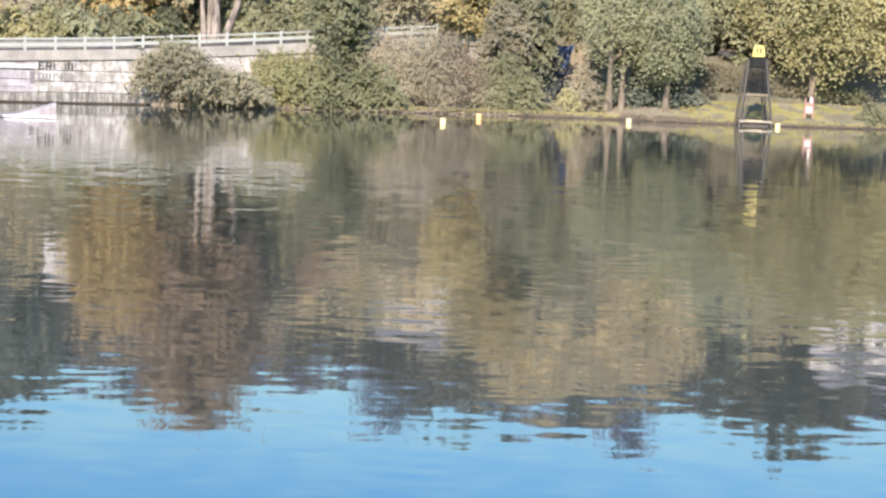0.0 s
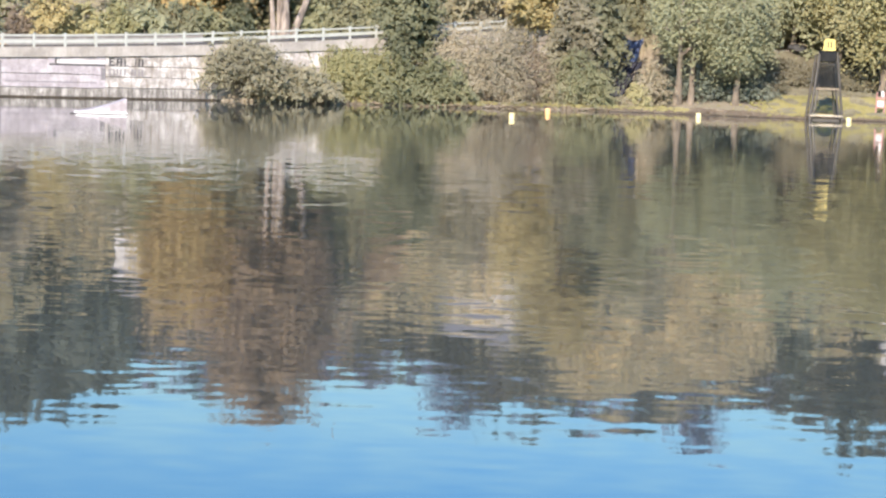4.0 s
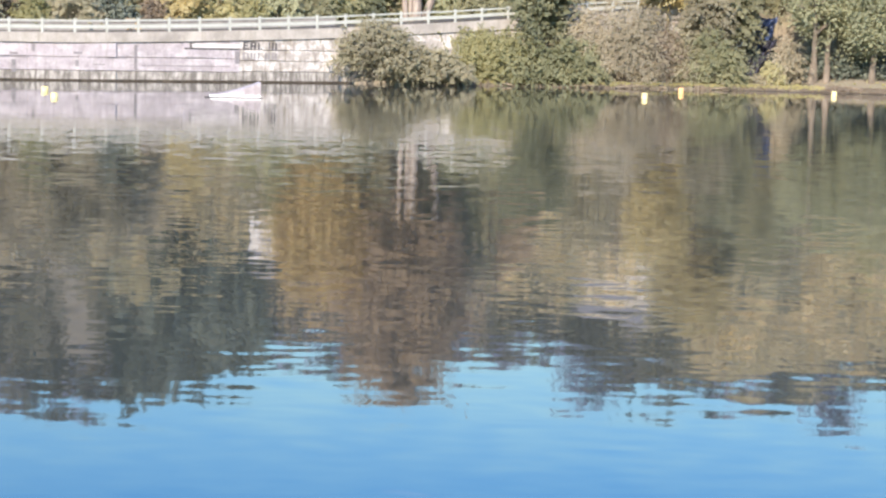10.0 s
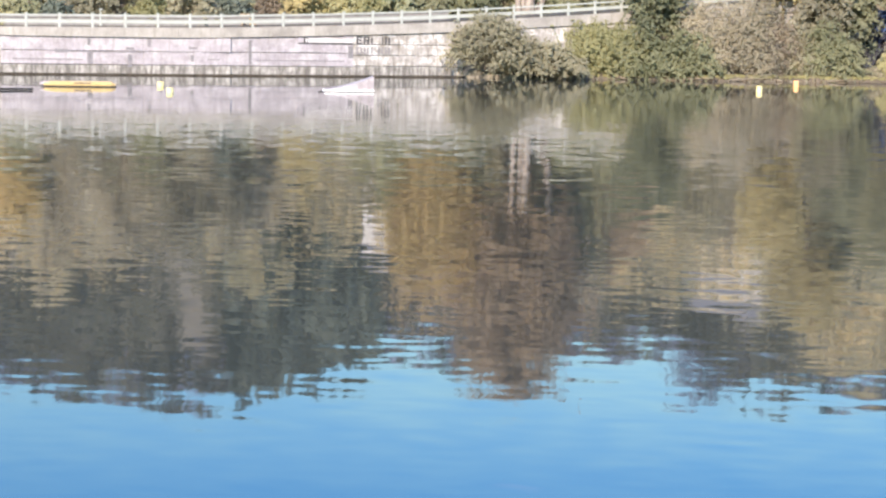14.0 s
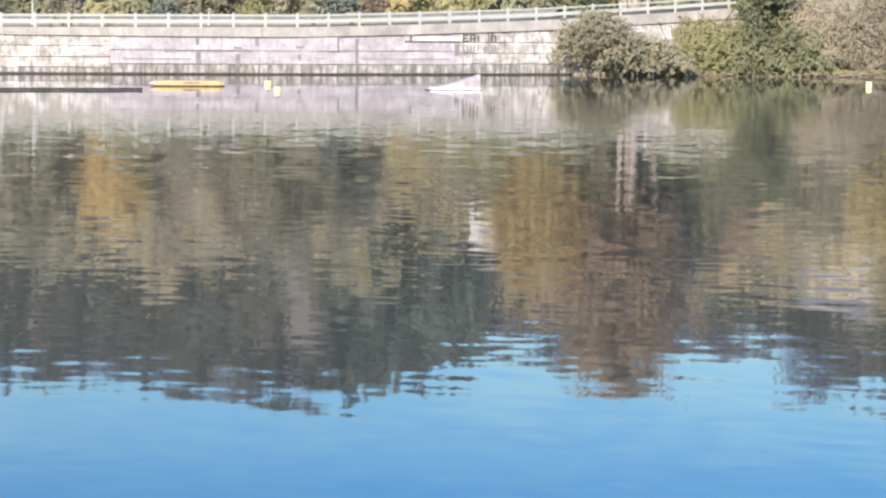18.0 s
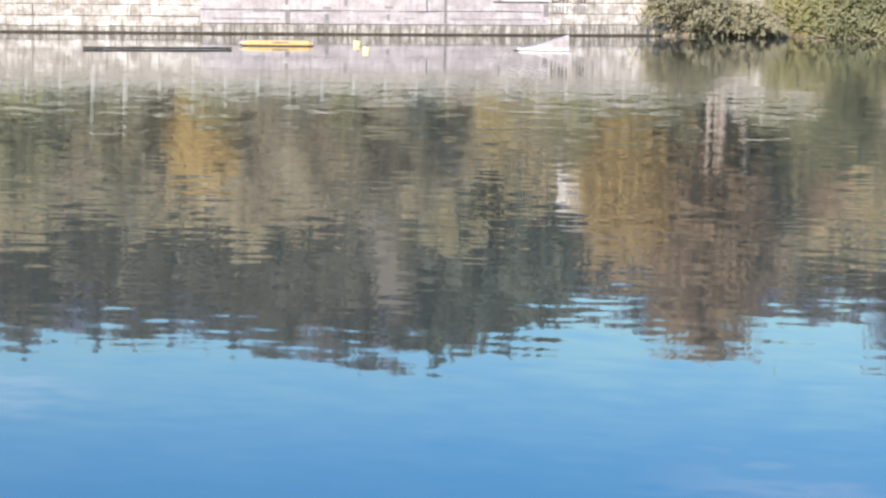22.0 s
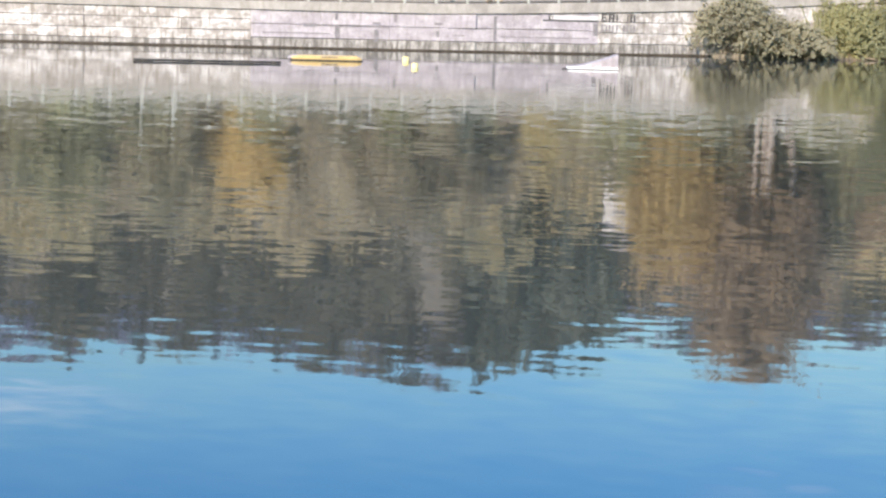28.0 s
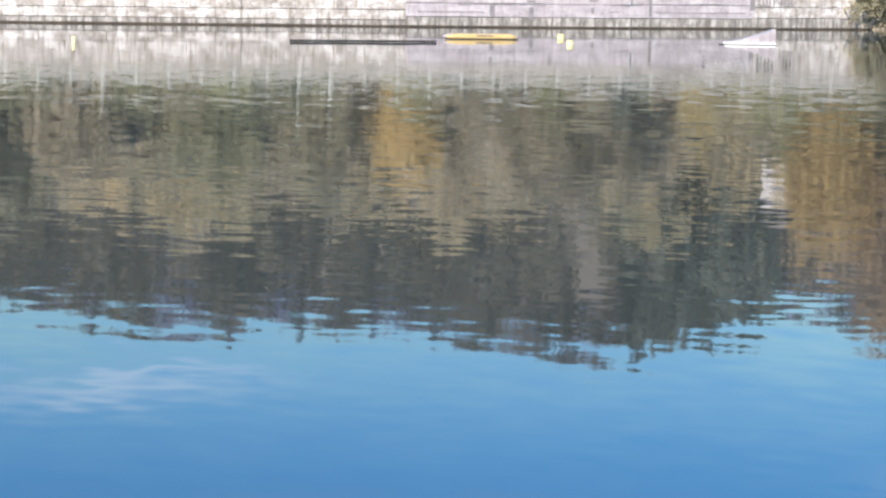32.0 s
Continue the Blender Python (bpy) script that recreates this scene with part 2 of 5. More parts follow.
def ground_mat():
    m, nt, b = material("bank soil and grass")
    n1 = noise_of(nt, 0.25, 5, 0.6)
    c = ramp(nt, n1, [(0.32, (0.15, 0.12, 0.09)), (0.47, (0.20, 0.17, 0.125)), (0.6, (0.19, 0.17, 0.11)), (0.75, (0.25, 0.22, 0.16))])
    fine = noise_of(nt, 9, 4)
    c = mix(nt, 0.5, c, ramp(nt, fine, [(0.3, (0.45, 0.45, 0.45)), (0.7, (1, 1, 1))]), "MULTIPLY")
    nt.links.new(c, b.inputs["Base Color"])
    b.inputs["Roughness"].default_value = 0.95
    bump(nt, b, fine, 0.5, 0.08)
    return m


M_GROUND = ground_mat()
M_GRASS = leaf_mat("sunlit bank grass", [(0.1, (0.175, 0.163, 0.066)), (0.5, (0.290, 0.264, 0.108)), (0.9, (0.385, 0.335, 0.170))])
M_OLIVE = leaf_mat("dusty olive foliage", [(0.1, (0.178, 0.166, 0.114)), (0.5, (0.306, 0.284, 0.190)), (0.9, (0.399, 0.362, 0.255))])
M_GREEN = leaf_mat("green foliage", [(0.1, (0.133, 0.142, 0.077)), (0.5, (0.246, 0.247, 0.142)), (0.9, (0.349, 0.331, 0.201))])
M_DARK = leaf_mat("dark evergreen foliage", [(0.1, (0.084, 0.101, 0.063)), (0.5, (0.161, 0.169, 0.101)), (0.9, (0.252, 0.250, 0.147))])
M_WILLOW = leaf_mat("grey green willow foliage", [(0.1, (0.183, 0.190, 0.115)), (0.5, (0.305, 0.311, 0.190)), (0.9, (0.375, 0.371, 0.237))])
M_LIME = leaf_mat("yellowish green foliage", [(0.1, (0.164, 0.160, 0.075)), (0.5, (0.281, 0.270, 0.136)), (0.9, (0.360, 0.340, 0.184))])
M_SAGE = leaf_mat("sage green evergreen foliage", [(0.1, (0.128, 0.133, 0.085)), (0.5, (0.240, 0.238, 0.145)), (0.9, (0.330, 0.312, 0.195))])
M_YELLOW = leaf_mat("yellow green autumn foliage", [(0.1, (0.224, 0.210, 0.099)), (0.5, (0.392, 0.360, 0.193)), (0.9, (0.454, 0.417, 0.228))])
M_GOLD = leaf_mat("golden autumn foliage", [(0.1, (0.29, 0.20, 0.095)), (0.5, (0.49, 0.372, 0.165)), (0.9, (0.61, 0.46, 0.25))])
M_AMBER = leaf_mat("yellow gold autumn foliage", [(0.1, (0.29, 0.24, 0.12)), (0.5, (0.45, 0.375, 0.19)), (0.9, (0.55, 0.47, 0.26))])
M_RUST = leaf_mat("rusty brown autumn foliage", [(0.1, (0.225, 0.160, 0.107)), (0.5, (0.372, 0.279, 0.180)), (0.9, (0.511, 0.410, 0.277))])
M_BROWN = leaf_mat("dry brown twiggy foliage", [(0.1, (0.217, 0.189, 0.130)), (0.5, (0.348, 0.306, 0.215)), (0.9, (0.456, 0.401, 0.295))])
M_SCRUB = leaf_mat("dark brown dead scrub", [(0.1, (0.112, 0.090, 0.068)), (0.5, (0.203, 0.162, 0.120)), (0.9, (0.323, 0.262, 0.188))])
M_HEDGE = leaf_mat("muted brown olive foliage", [(0.1, (0.130, 0.118, 0.080)), (0.5, (0.230, 0.210, 0.145)), (0.9, (0.345, 0.315, 0.215))])
M_WOODS = leaf_mat("autumn hillside woods", [(0.05, (0.249, 0.255, 0.154)), (0.3, (0.451, 0.403, 0.239)), (0.5, (0.592, 0.491, 0.291)), (0.7, (0.699, 0.554, 0.322)), (0.95, (0.487, 0.454, 0.247))], 0.05, 0.6, 0.05)
# darker, greyer version of the hillside woods: shade put into the leaf colour
M_SHADEWOODS = leaf_mat("grey olive hillside woods with shade tone", [(0.05, (0.062, 0.077, 0.055)), (0.3, (0.106, 0.113, 0.081)), (0.5, (0.140, 0.134, 0.092)), (0.7, (0.175, 0.154, 0.103)), (0.95, (0.125, 0.130, 0.085))], 0.05, 0.55, 0.05)
# the blue in this base colour imitates distance haze over the ridge
M_HAZEWOODS = leaf_mat("bare grey autumn woods with haze tint", [(0.05, (0.105, 0.119, 0.165)), (0.5, (0.172, 0.188, 0.262)), (0.95, (0.242, 0.258, 0.350))], 0.05, 0.3, 0.2)
M_CONIFER = leaf_mat("dark conifer needles", [(0.1, (0.044, 0.060, 0.047)), (0.5, (0.078, 0.092, 0.070)), (0.9, (0.133, 0.139, 0.103))], 0.2, 0.1)
M_BUOY = rough_mat("sun faded yellow plastic", [(0.3, (0.72, 0.58, 0.24)), (0.7, (0.79, 0.70, 0.38))], 3, 0.4, 20, relief=0.05, vary=0.1)
M_RAFT = rough_mat("mustard yellow plastic", [(0.3, (0.36, 0.25, 0.09)), (0.7, (0.46, 0.335, 0.15))], 2, 0.5, 12, relief=0.05, vary=0.15)
M_ORANGE = rough_mat("orange plastic", [(0.3, (0.74, 0.40, 0.16)), (0.7, (0.80, 0.48, 0.22))], 3, 0.4, 20, relief=0.05, vary=0.1)
M_WHITE = rough_mat("off white plastic", [(0.3, (0.66, 0.65, 0.63)), (0.7, (0.80, 0.79, 0.77))], 2, 0.45, 20, relief=0.05, vary=0.12)
M_BLACK = rough_mat("black rubber and pipe", [(0.3, (0.02, 0.02, 0.022)), (0.7, (0.05, 0.05, 0.05))], 3, 0.5, 20)
M_DARKPANEL = rough_mat("dark green grey mesh panel", [(0.3, (0.010, 0.011, 0.011)), (0.7, (0.024, 0.025, 0.025))], 2, 0.8, 25)
for _n in (M_DARKPANEL, M_BLACK, M_WATERLINE):
    _n.node_tree.nodes["Principled BSDF"].inputs["Specular IOR Level"].default_value = 0.12
M_TIMBER = rough_mat("weathered timber", [(0.3, (0.13, 0.10, 0.07)), (0.7, (0.27, 0.22, 0.16))], 4, 0.9, 25, (1, 1, 0.2))
M_STEEL = rough_mat("dark painted steel", [(0.3, (0.035, 0.030, 0.024)), (0.7, (0.075, 0.065, 0.052))], 4, 0.5, 25)
M_YSIGN = rough_mat("yellow signal board", [(0.3, (0.46, 0.36, 0.10)), (0.7, (0.53, 0.42, 0.14))], 3, 0.4, 20, relief=0.03, vary=0.08)
M_RED = rough_mat("red paint", [(0.3, (0.34, 0.16, 0.15)), (0.7, (0.42, 0.21, 0.20))], 3, 0.5, 20, vary=0.1)
M_BLUE = rough_mat("blue tarpaulin", [(0.3, (0.045, 0.085, 0.20)), (0.7, (0.085, 0.13, 0.27))], 1.5, 0.5, 12, vary=0.2)
# shade of the gully, put into the colour of a dark sheet
M_GULLYSHADE = rough_mat("dark navy gully shade", [(0.3, (0.035, 0.038, 0.062)), (0.7, (0.075, 0.075, 0.105))], 1.5, 0.7, 12, vary=0.2)
M_INK = rough_mat("dark spray paint", [(0.3, (0.025, 0.024, 0.026)), (0.7, (0.06, 0.056, 0.058))], 4, 0.8, 20)
M_GREYINK = rough_mat("grey spray paint", [(0.3, (0.13, 0.12, 0.125)), (0.7, (0.22, 0.205, 0.21))], 4, 0.8, 20)
M_CHALK = rough_mat("chalky white wall paint", [(0.3, (0.44, 0.42, 0.41)), (0.7, (0.56, 0.54, 0.53))], 2, 0.9, 12)
M_SLATE = rough_mat("grey slate roof", [(0.3, (0.10, 0.10, 0.11)), (0.7, (0.17, 0.17, 0.18))], 1.5, 0.8, 8)
M_PANE, _nt, _b = material("window glass")
_b.inputs["Base Color"].default_value = (0.03, 0.035, 0.04, 1)
_b.inputs["Roughness"].default_value = 0.08

# ---- builders ----


def part(name, bm, mat, parent=None, label=""):
    me = bpy.data.meshes.new(name)
    bm.to_mesh(me)
    bm.free()
    me.materials.append(mat)
    ob = new(name, me)
    ob.parent = parent
    if label:
        ob["label"] = label
    return ob


def thing(name, x, y, z, rz=0, label="", category="", group="", kind=""):
    ob = new(name)
    ob.empty_display_size = 0.3
    ob.matrix_world = pose(x, y, z, 0, 0, rz)
    return tagged(ob, label, category, group, kind)


def box(bm, m, sx, sy, sz, bev=0.0):
    """A box of that size centred on the pose m, edges bevelled."""
    vs = [bm.verts.new(m @ Vector((a * sx / 2, b * sy / 2, c * sz / 2))) for a in (-1, 1) for b in (-1, 1) for c in (-1, 1)]
    fs = [bm.faces.new([vs[i] for i in q]) for q in ((0, 1, 3, 2), (4, 6, 7, 5), (0, 4, 5, 1), (2, 3, 7, 6), (0, 2, 6, 4), (1, 5, 7, 3))]
    if bev:
        bmesh.ops.bevel(bm, geom=list({e for f in fs for e in f.edges}), offset=bev, segments=1, affect="EDGES")
    return bm


def tube(bm, pts, radii, sides=8):
    """A tapered tube through the points."""
    rings = []
    for i, p in enumerate(pts):
        d = (pts[min(i + 1, len(pts) - 1)] - pts[max(i - 1, 0)]).normalized()
        u = d.orthogonal().normalized()
        v = d.cross(u)
        rings.append([bm.verts.new(p + (u * math.cos(a) + v * math.sin(a)) * radii[i]) for a in (2 * math.pi * k / sides for k in range(sides))])
    for r, q in zip(rings, rings[1:]):
        for k in range(sides):
            bm.faces.new((r[k], r[(k + 1) % sides], q[(k + 1) % sides], q[k]))
    bm.faces.new(list(reversed(rings[0])))
    bm.faces.new(rings[-1])
    return bm


def quads_mesh(name, quads, mat):
    """One mesh from an array of quads, n x 4 x 3."""
    n = len(quads)
    me = bpy.data.meshes.new(name)
    me.vertices.add(4 * n)
    me.vertices.foreach_set("co", quads.reshape(-1).astype(np.float32))
    me.loops.add(4 * n)
    me.loops.foreach_set("vertex_index", np.arange(4 * n, dtype=np.int32))
    me.polygons.add(n)
    me.polygons.foreach_set("loop_start", np.arange(0, 4 * n, 4, dtype=np.int32))
    me.update(calc_edges=True)
    me.materials.append(mat)
    return me


def unit(v):
    return v / np.maximum(np.linalg.norm(v, axis=-1, keepdims=True), 1e-9)


def leaves(rng, pos, out, size, hang=0.0, long=1.5, lobed=0.55):
    """A leaf or spray of leaves at each position: a kite-shaped quad, facing roughly outward, or hanging."""
    n = len(pos)
    nrm = unit(out * lobed + np.array([0.0, -0.5, 0.35]) + rng.normal(0, 0.22, (n, 3)))     # leaves turn to the light
    a = unit(np.cross(nrm, rng.normal(0, 1, (n, 3)) * (1 - hang) + np.array([1.0, 0.3, 0]) * hang))
    b = np.cross(nrm, a)
    s = size * rng.uniform(0.6, 1.35, (n, 1))
    tip = b * s * long * 0.5
    side = a * s * 0.5
    bend = nrm * s * rng.uniform(-0.2, 0.2, (n, 1))
    return np.stack([pos - tip, pos + side * 0.9 - tip * 0.1 + bend, pos + tip, pos - side * 0.9 + tip * 0.1 + bend], 1)


def clumps(rng, centres, radii, per, size, flat=0.8, hang=0.0, long=1.5, lobed=0.55):
    """Leaves on the shells of many small lumps."""
    k = len(centres)
    d = unit(rng.normal(0, 1, (k, per, 3)))
    d[..., 2] = np.where(rng.random((k, per)) < 0.85, np.abs(d[..., 2]), d[..., 2] * 0.5)
    ang = np.arctan2(d[..., 1], d[..., 0])
    lobe = 1 + 0.28 * np.sin(3 * ang + rng.uniform(0, 6, (k, 1))) + 0.18 * np.sin(5 * ang + rng.uniform(0, 6, (k, 1)))
    r = radii[:, None, None] * lobe[..., None] * rng.uniform(0.4, 1.14, (k, per, 1))
    # each lump is a flattened, tilted spray, longer one way
    tilt = rng.normal(0, 0.55, (k, 1, 2))
    turn = rng.uniform(0, 3.14, (k, 1))
    off = d * r
    u = (off[..., 0] * np.cos(turn) + off[..., 1] * np.sin(turn)) * 1.45
    v = (off[..., 1] * np.cos(turn) - off[..., 0] * np.sin(turn)) * 0.95
    off = np.stack([u * np.cos(turn) - v * np.sin(turn), u * np.sin(turn) + v * np.cos(turn), off[..., 2] * flat * 0.55], -1)
    off[..., 2] += (off[..., :2] * tilt).sum(-1) - 0.2 * np.hypot(off[..., 0], off[..., 1]) ** 2 / radii[:, None]
    if hang:
        off[..., 2] -= rng.random((k, per)) ** 1.5 * radii[:, None] * 3.0 * hang
    return leaves(rng, (centres[:, None] + off).reshape(-1, 3), d.reshape(-1, 3), size, hang, long, lobed)


def shoots(rng, centres, radii, count, length, size, per=9, droop=0.5):
    """Feathery shoots: small leaves strung along arching twigs that leave the lumps."""
    i = rng.integers(0, len(centres), count)
    d = unit(rng.normal(0, 1, (count, 3)) + np.array([0, -0.2, 0.9]))
    l = length * rng.uniform(0.5, 1.3, (count, 1, 1))
    t = np.linspace(0.1, 1, per)[None, :, None]
    p = centres[i][:, None] + d[:, None] * (radii[i][:, None, None] * 0.5 + l * t)
    p = p + np.array([0, 0, -1.0]) * (l * droop * t ** 2.2) + rng.normal(0, size * 0.35, (count, per, 3))
    return leaves(rng, p.reshape(-1, 3), np.repeat(d, per, 0), size, 0.2, 2.0)


def crown_points(rng, k, rx, ry, z0, z1, lean=0.35, cone=False):
    """Lump centres in a crown: more at the shell, uneven, with gaps."""
    d = unit(rng.normal(0, 1, (k, 3)))
    r = rng.uniform(0.35, 1.0, (k, 1)) ** 0.6
    lobes = 1 + lean * np.sin(3 * np.arctan2(d[:, 1], d[:, 0]) + rng.uniform(0, 6)) * np.cos(2.3 * d[:, 2] + rng.uniform(0, 6))
    p = d * r * lobes[:, None]
    h = (p[:, 2:] * 0.5 + 0.5)
    w = np.where(cone, 1 - 0.92 * np.clip(h, 0, 1), 1.0)
    return np.concatenate([p[:, :1] * rx * w, p[:, 1:2] * ry * w, z0 + (z1 - z0) * h], 1)


BOLES = ((-0.5, -0.055, 0.55), (-0.2, -0.02, 0.6), (0.15, 0.0, 1.05), (0.48, 0.22, 0.75))     # forked bole: offset, lean, girth


def limbs(rng, height, crown_r, base_r, count=7, fork=0.35, stems=1, spread=None):
    """Trunk and limbs as one mesh."""
    bm = bmesh.new()
    for s in range(stems):
        lean = rng.normal(0, 0.05 if stems == 1 else 0.12, 2) if spread is None else (BOLES[s][1] * spread, 0.02 * s)
        off = rng.normal(0, 0.0 if stems == 1 else base_r * 1.3, 2) if spread is None else (BOLES[s][0] * spread, 0.2 * (s % 2))
        pts = [Vector((off[0] + lean[0] * height * (t if spread is None else (1 - math.exp(-6 * t)) / 2.2) + 0.1 * math.sin(5 * t + s), off[1] + lean[1] * height * t + 0.1 * math.cos(4 * t), height * t - 0.25)) for t in np.linspace(0, 0.92, 7)]
        girth = 1 if spread is None else BOLES[s][2]
        tube(bm, pts, [girth * base_r * (1.25 if i == 0 else 1) * (1 - 0.8 * i / 6) for i in range(7)], 9)
        for k in range(count):
            t = rng.uniform(fork, 0.85)
            i = min(int(t / 0.92 * 6), 5)
            p = pts[i].lerp(pts[i + 1], t / 0.92 * 6 - i)
            a = rng.uniform(0, 2 * math.pi)
            l = crown_r * rng.uniform(0.5, 0.95) * (1 - 0.4 * t)
            e = p + Vector((math.cos(a) * l, math.sin(a) * l, l * rng.uniform(0.35, 0.9)))
            mid = p.lerp(e, 0.5) + Vector((0, 0, l * 0.12))
            r = base_r * 0.42 * (1 - t * 0.6)
            tube(bm, [p, mid, e], [r, r * 0.65, r * 0.25], 6)
            for _ in range(2):
                q = mid.lerp(e, rng.uniform(0, 0.7))
                w = q + Vector(rng.normal(0, 0.35, 3)) * l * 0.7 + Vector((0, 0, 0.25 * l))
                tube(bm, [q, q.lerp(w, 0.5), w], [r * 0.4, r * 0.25, r * 0.1], 5)
    return bm


def tree(name, x, y, z, height, rx, mat, seed, base=0.3, k=70, per=60, size=0.45, bark=None, ry=None, radius=None, hang=0.0, stems=1,
         lump=0.16, label="", category="tree", group="", cone=False, flat=0.8, trunk_r=None, sprays=4, spread=None):
    rng = np.random.default_rng(seed)
    ry = ry or rx
    ob = thing(name, x, y, z, 0, label, category, group)
    c = crown_points(rng, k, rx * 0.88, ry * 0.88, height * base, height * 0.97, cone=cone)
    r = rng.uniform(0.7, 1.3, k) * (radius or lump * (rx + ry + height * (1 - base) / 2) / 1.5)
    if cone:
        r = r * (1.15 - 0.75 * np.clip((c[:, 2] / height - base) / (1 - base), 0, 1))
    q = [clumps(rng, c, r, per, size, flat, hang)]
    if sprays:
        q.append(shoots(rng, c, r, k * sprays, rx * 0.3, size * 0.85, droop=0.4 + 1.4 * hang))
    me = quads_mesh("crown", np.concatenate(q), mat)
    cr = new("crown", me)
    cr.parent = ob
    part("trunk", limbs(rng, height, rx, trunk_r or height * 0.018 + 0.05, stems=stems, fork=max(base * 0.8, 0.15), spread=spread), bark or M_BARK, ob)
    return ob


def bush(name, x, y, z, rx, ry, height, mat, seed, k=60, per=70, size=0.24, label="", hang=0.0, stems=10, group="", long=1.6, radius=None, sprays=5):
    """A shrub: stems fanning from the ground and lumps of leaves over a low dome."""
    rng = np.random.default_rng(seed)
    ob = thing(name, x, y, z, 0, label, "bush", group)
    a = rng.uniform(0, 2 * math.pi, k)
    r = np.sqrt(rng.uniform(0, 1, k))
    top = height * (1 - 0.75 * r ** 2.2) * rng.uniform(0.75, 1.1, k)
    zz = np.where(rng.random(k) < 0.55, top, top * rng.uniform(0.15, 0.9, k))
    c = np.stack([np.cos(a) * r * rx, np.sin(a) * r * ry, zz], 1)
    rad = rng.uniform(0.6, 1.35, k) * (radius or 0.17 * (rx + height) / 1.6)
    c[:, 2] = np.maximum(c[:, 2] - rad * 0.4, 0.15)
    q = np.concatenate([clumps(rng, c, rad, per, size, 0.85, hang, long), shoots(rng, c, rad, k * sprays, height * 0.32, size * 0.95, droop=0.55)])
    me = quads_mesh("foliage", q, mat)
    fo = new("foliage", me)
    fo.parent = ob
    bm = bmesh.new()
    for i in range(stems):
        e = Vector(c[i % k])
        s = Vector((e.x * 0.02, e.y * 0.02, -0.25))
        tube(bm, [s, s.lerp(e, 0.5) + Vector((0, 0, 0.15 * height)), e], [0.05, 0.035, 0.012], 5)
    part("woody_base", bm, M_BARK, ob)
    return ob


# ---- the lie of the land ----
# the far shore: quay wall, then an earth bank
SHORE = [(-900, -200), (-300, 28), (-140, 87), (-86, 107.5), (-71.5, 112.6), (-57.4, 117.9), (-45.8, 122.9), (-35.3, 128.2), (-25.6, 134.0), (-21.5, 136.7), (-17, 138.5),
         (-10, 141.2), (-3.6, 142.0), (2.2, 145.0), (10.2, 146.0), (17.6, 144.6), (24, 145), (31, 147), (60, 152), (300, 190), (900, 300)]
WALL = [(-140, 87), (-86, 107.5), (-71.5, 112.6), (-57.4, 117.9), (-45.8, 122.9), (-35.3, 128.2), (-25.6, 134.0), (-21.5, 136.7), (-10, 144.0), (4, 152.0), (16, 158)]
S0 = -(Vector(WALL[1]) - Vector(WALL[0])).length     # chainage of the wall's first corner; 0 is its second


# the skyline of the hillside: elevation in degrees by azimuth (to the left), at RIDGE_D
RIDGE_D = 560
RIDGE_AZ = [-30, -12, -10, -8.7, -6.7, -4.2, -2, 0, 2, 4, 6, 8, 10.6, 12.3, 14, 15.7, 18, 21, 23.5, 26, 28, 30, 32, 50]
RIDGE_EL = [8.6, 9.1, 9.5, 9.3, 9.0, 9.5, 9.6, 9.3, 9.1, 9.0, 9.3, 9.4, 9.0, 10.2, 10.7, 11.2, 10.9, 10.45, 10.15, 10.45, 10.4, 9.9, 9.6, 8.6]


def shore(x):
    return float(np.interp(x, [p[0] for p in SHORE], [p[1] for p in SHORE]))


def wall_y(x):
    return float(np.interp(x, [p[0] for p in WALL], [p[1] for p in WALL]))


def wall_at(s):
    """Place and heading (degrees) on the wall's face at chainage s."""
    c = S0
    for a, b in zip(WALL, WALL[1:]):
        a, b = Vector(a), Vector(b)
        l = (b - a).length
        if s <= c + l or b == Vector(WALL[-1]):
            d = (b - a) / l
            p = a + d * (s - c)
            return p.x, p.y, math.degrees(math.atan2(d.y, d.x))
        c += l


def ledge_z(s):
    return float(np.interp(s, [20, 45, 54, 62, 71, 81, 91, 100], [2.42, 2.36, 2.36, 2.58, 2.92, 3.55, 4.25, 4.9]))


def deck_z(s):
    return float(np.interp(s, [20, 37, 54.7, 62.3, 70.8, 80.9, 90, 100], [2.85, 2.88, 3.02, 3.25, 3.60, 4.25, 4.95, 5.7]))


def chain(x):
    return float(np.interp(x, [-140, -86, -71.5, -57.4, -45.8, -35.3, -25.6, -21.5, -10, 4, 16], [-57.8, 0, 15.4, 30.4, 43.1, 54.8, 66.1, 71.0, 84.7, 100.8, 114.2]))


def smooth(a, b, v):
    t = min(max((v - a) / (b - a), 0), 1)
    return t * t * (3 - 2 * t)


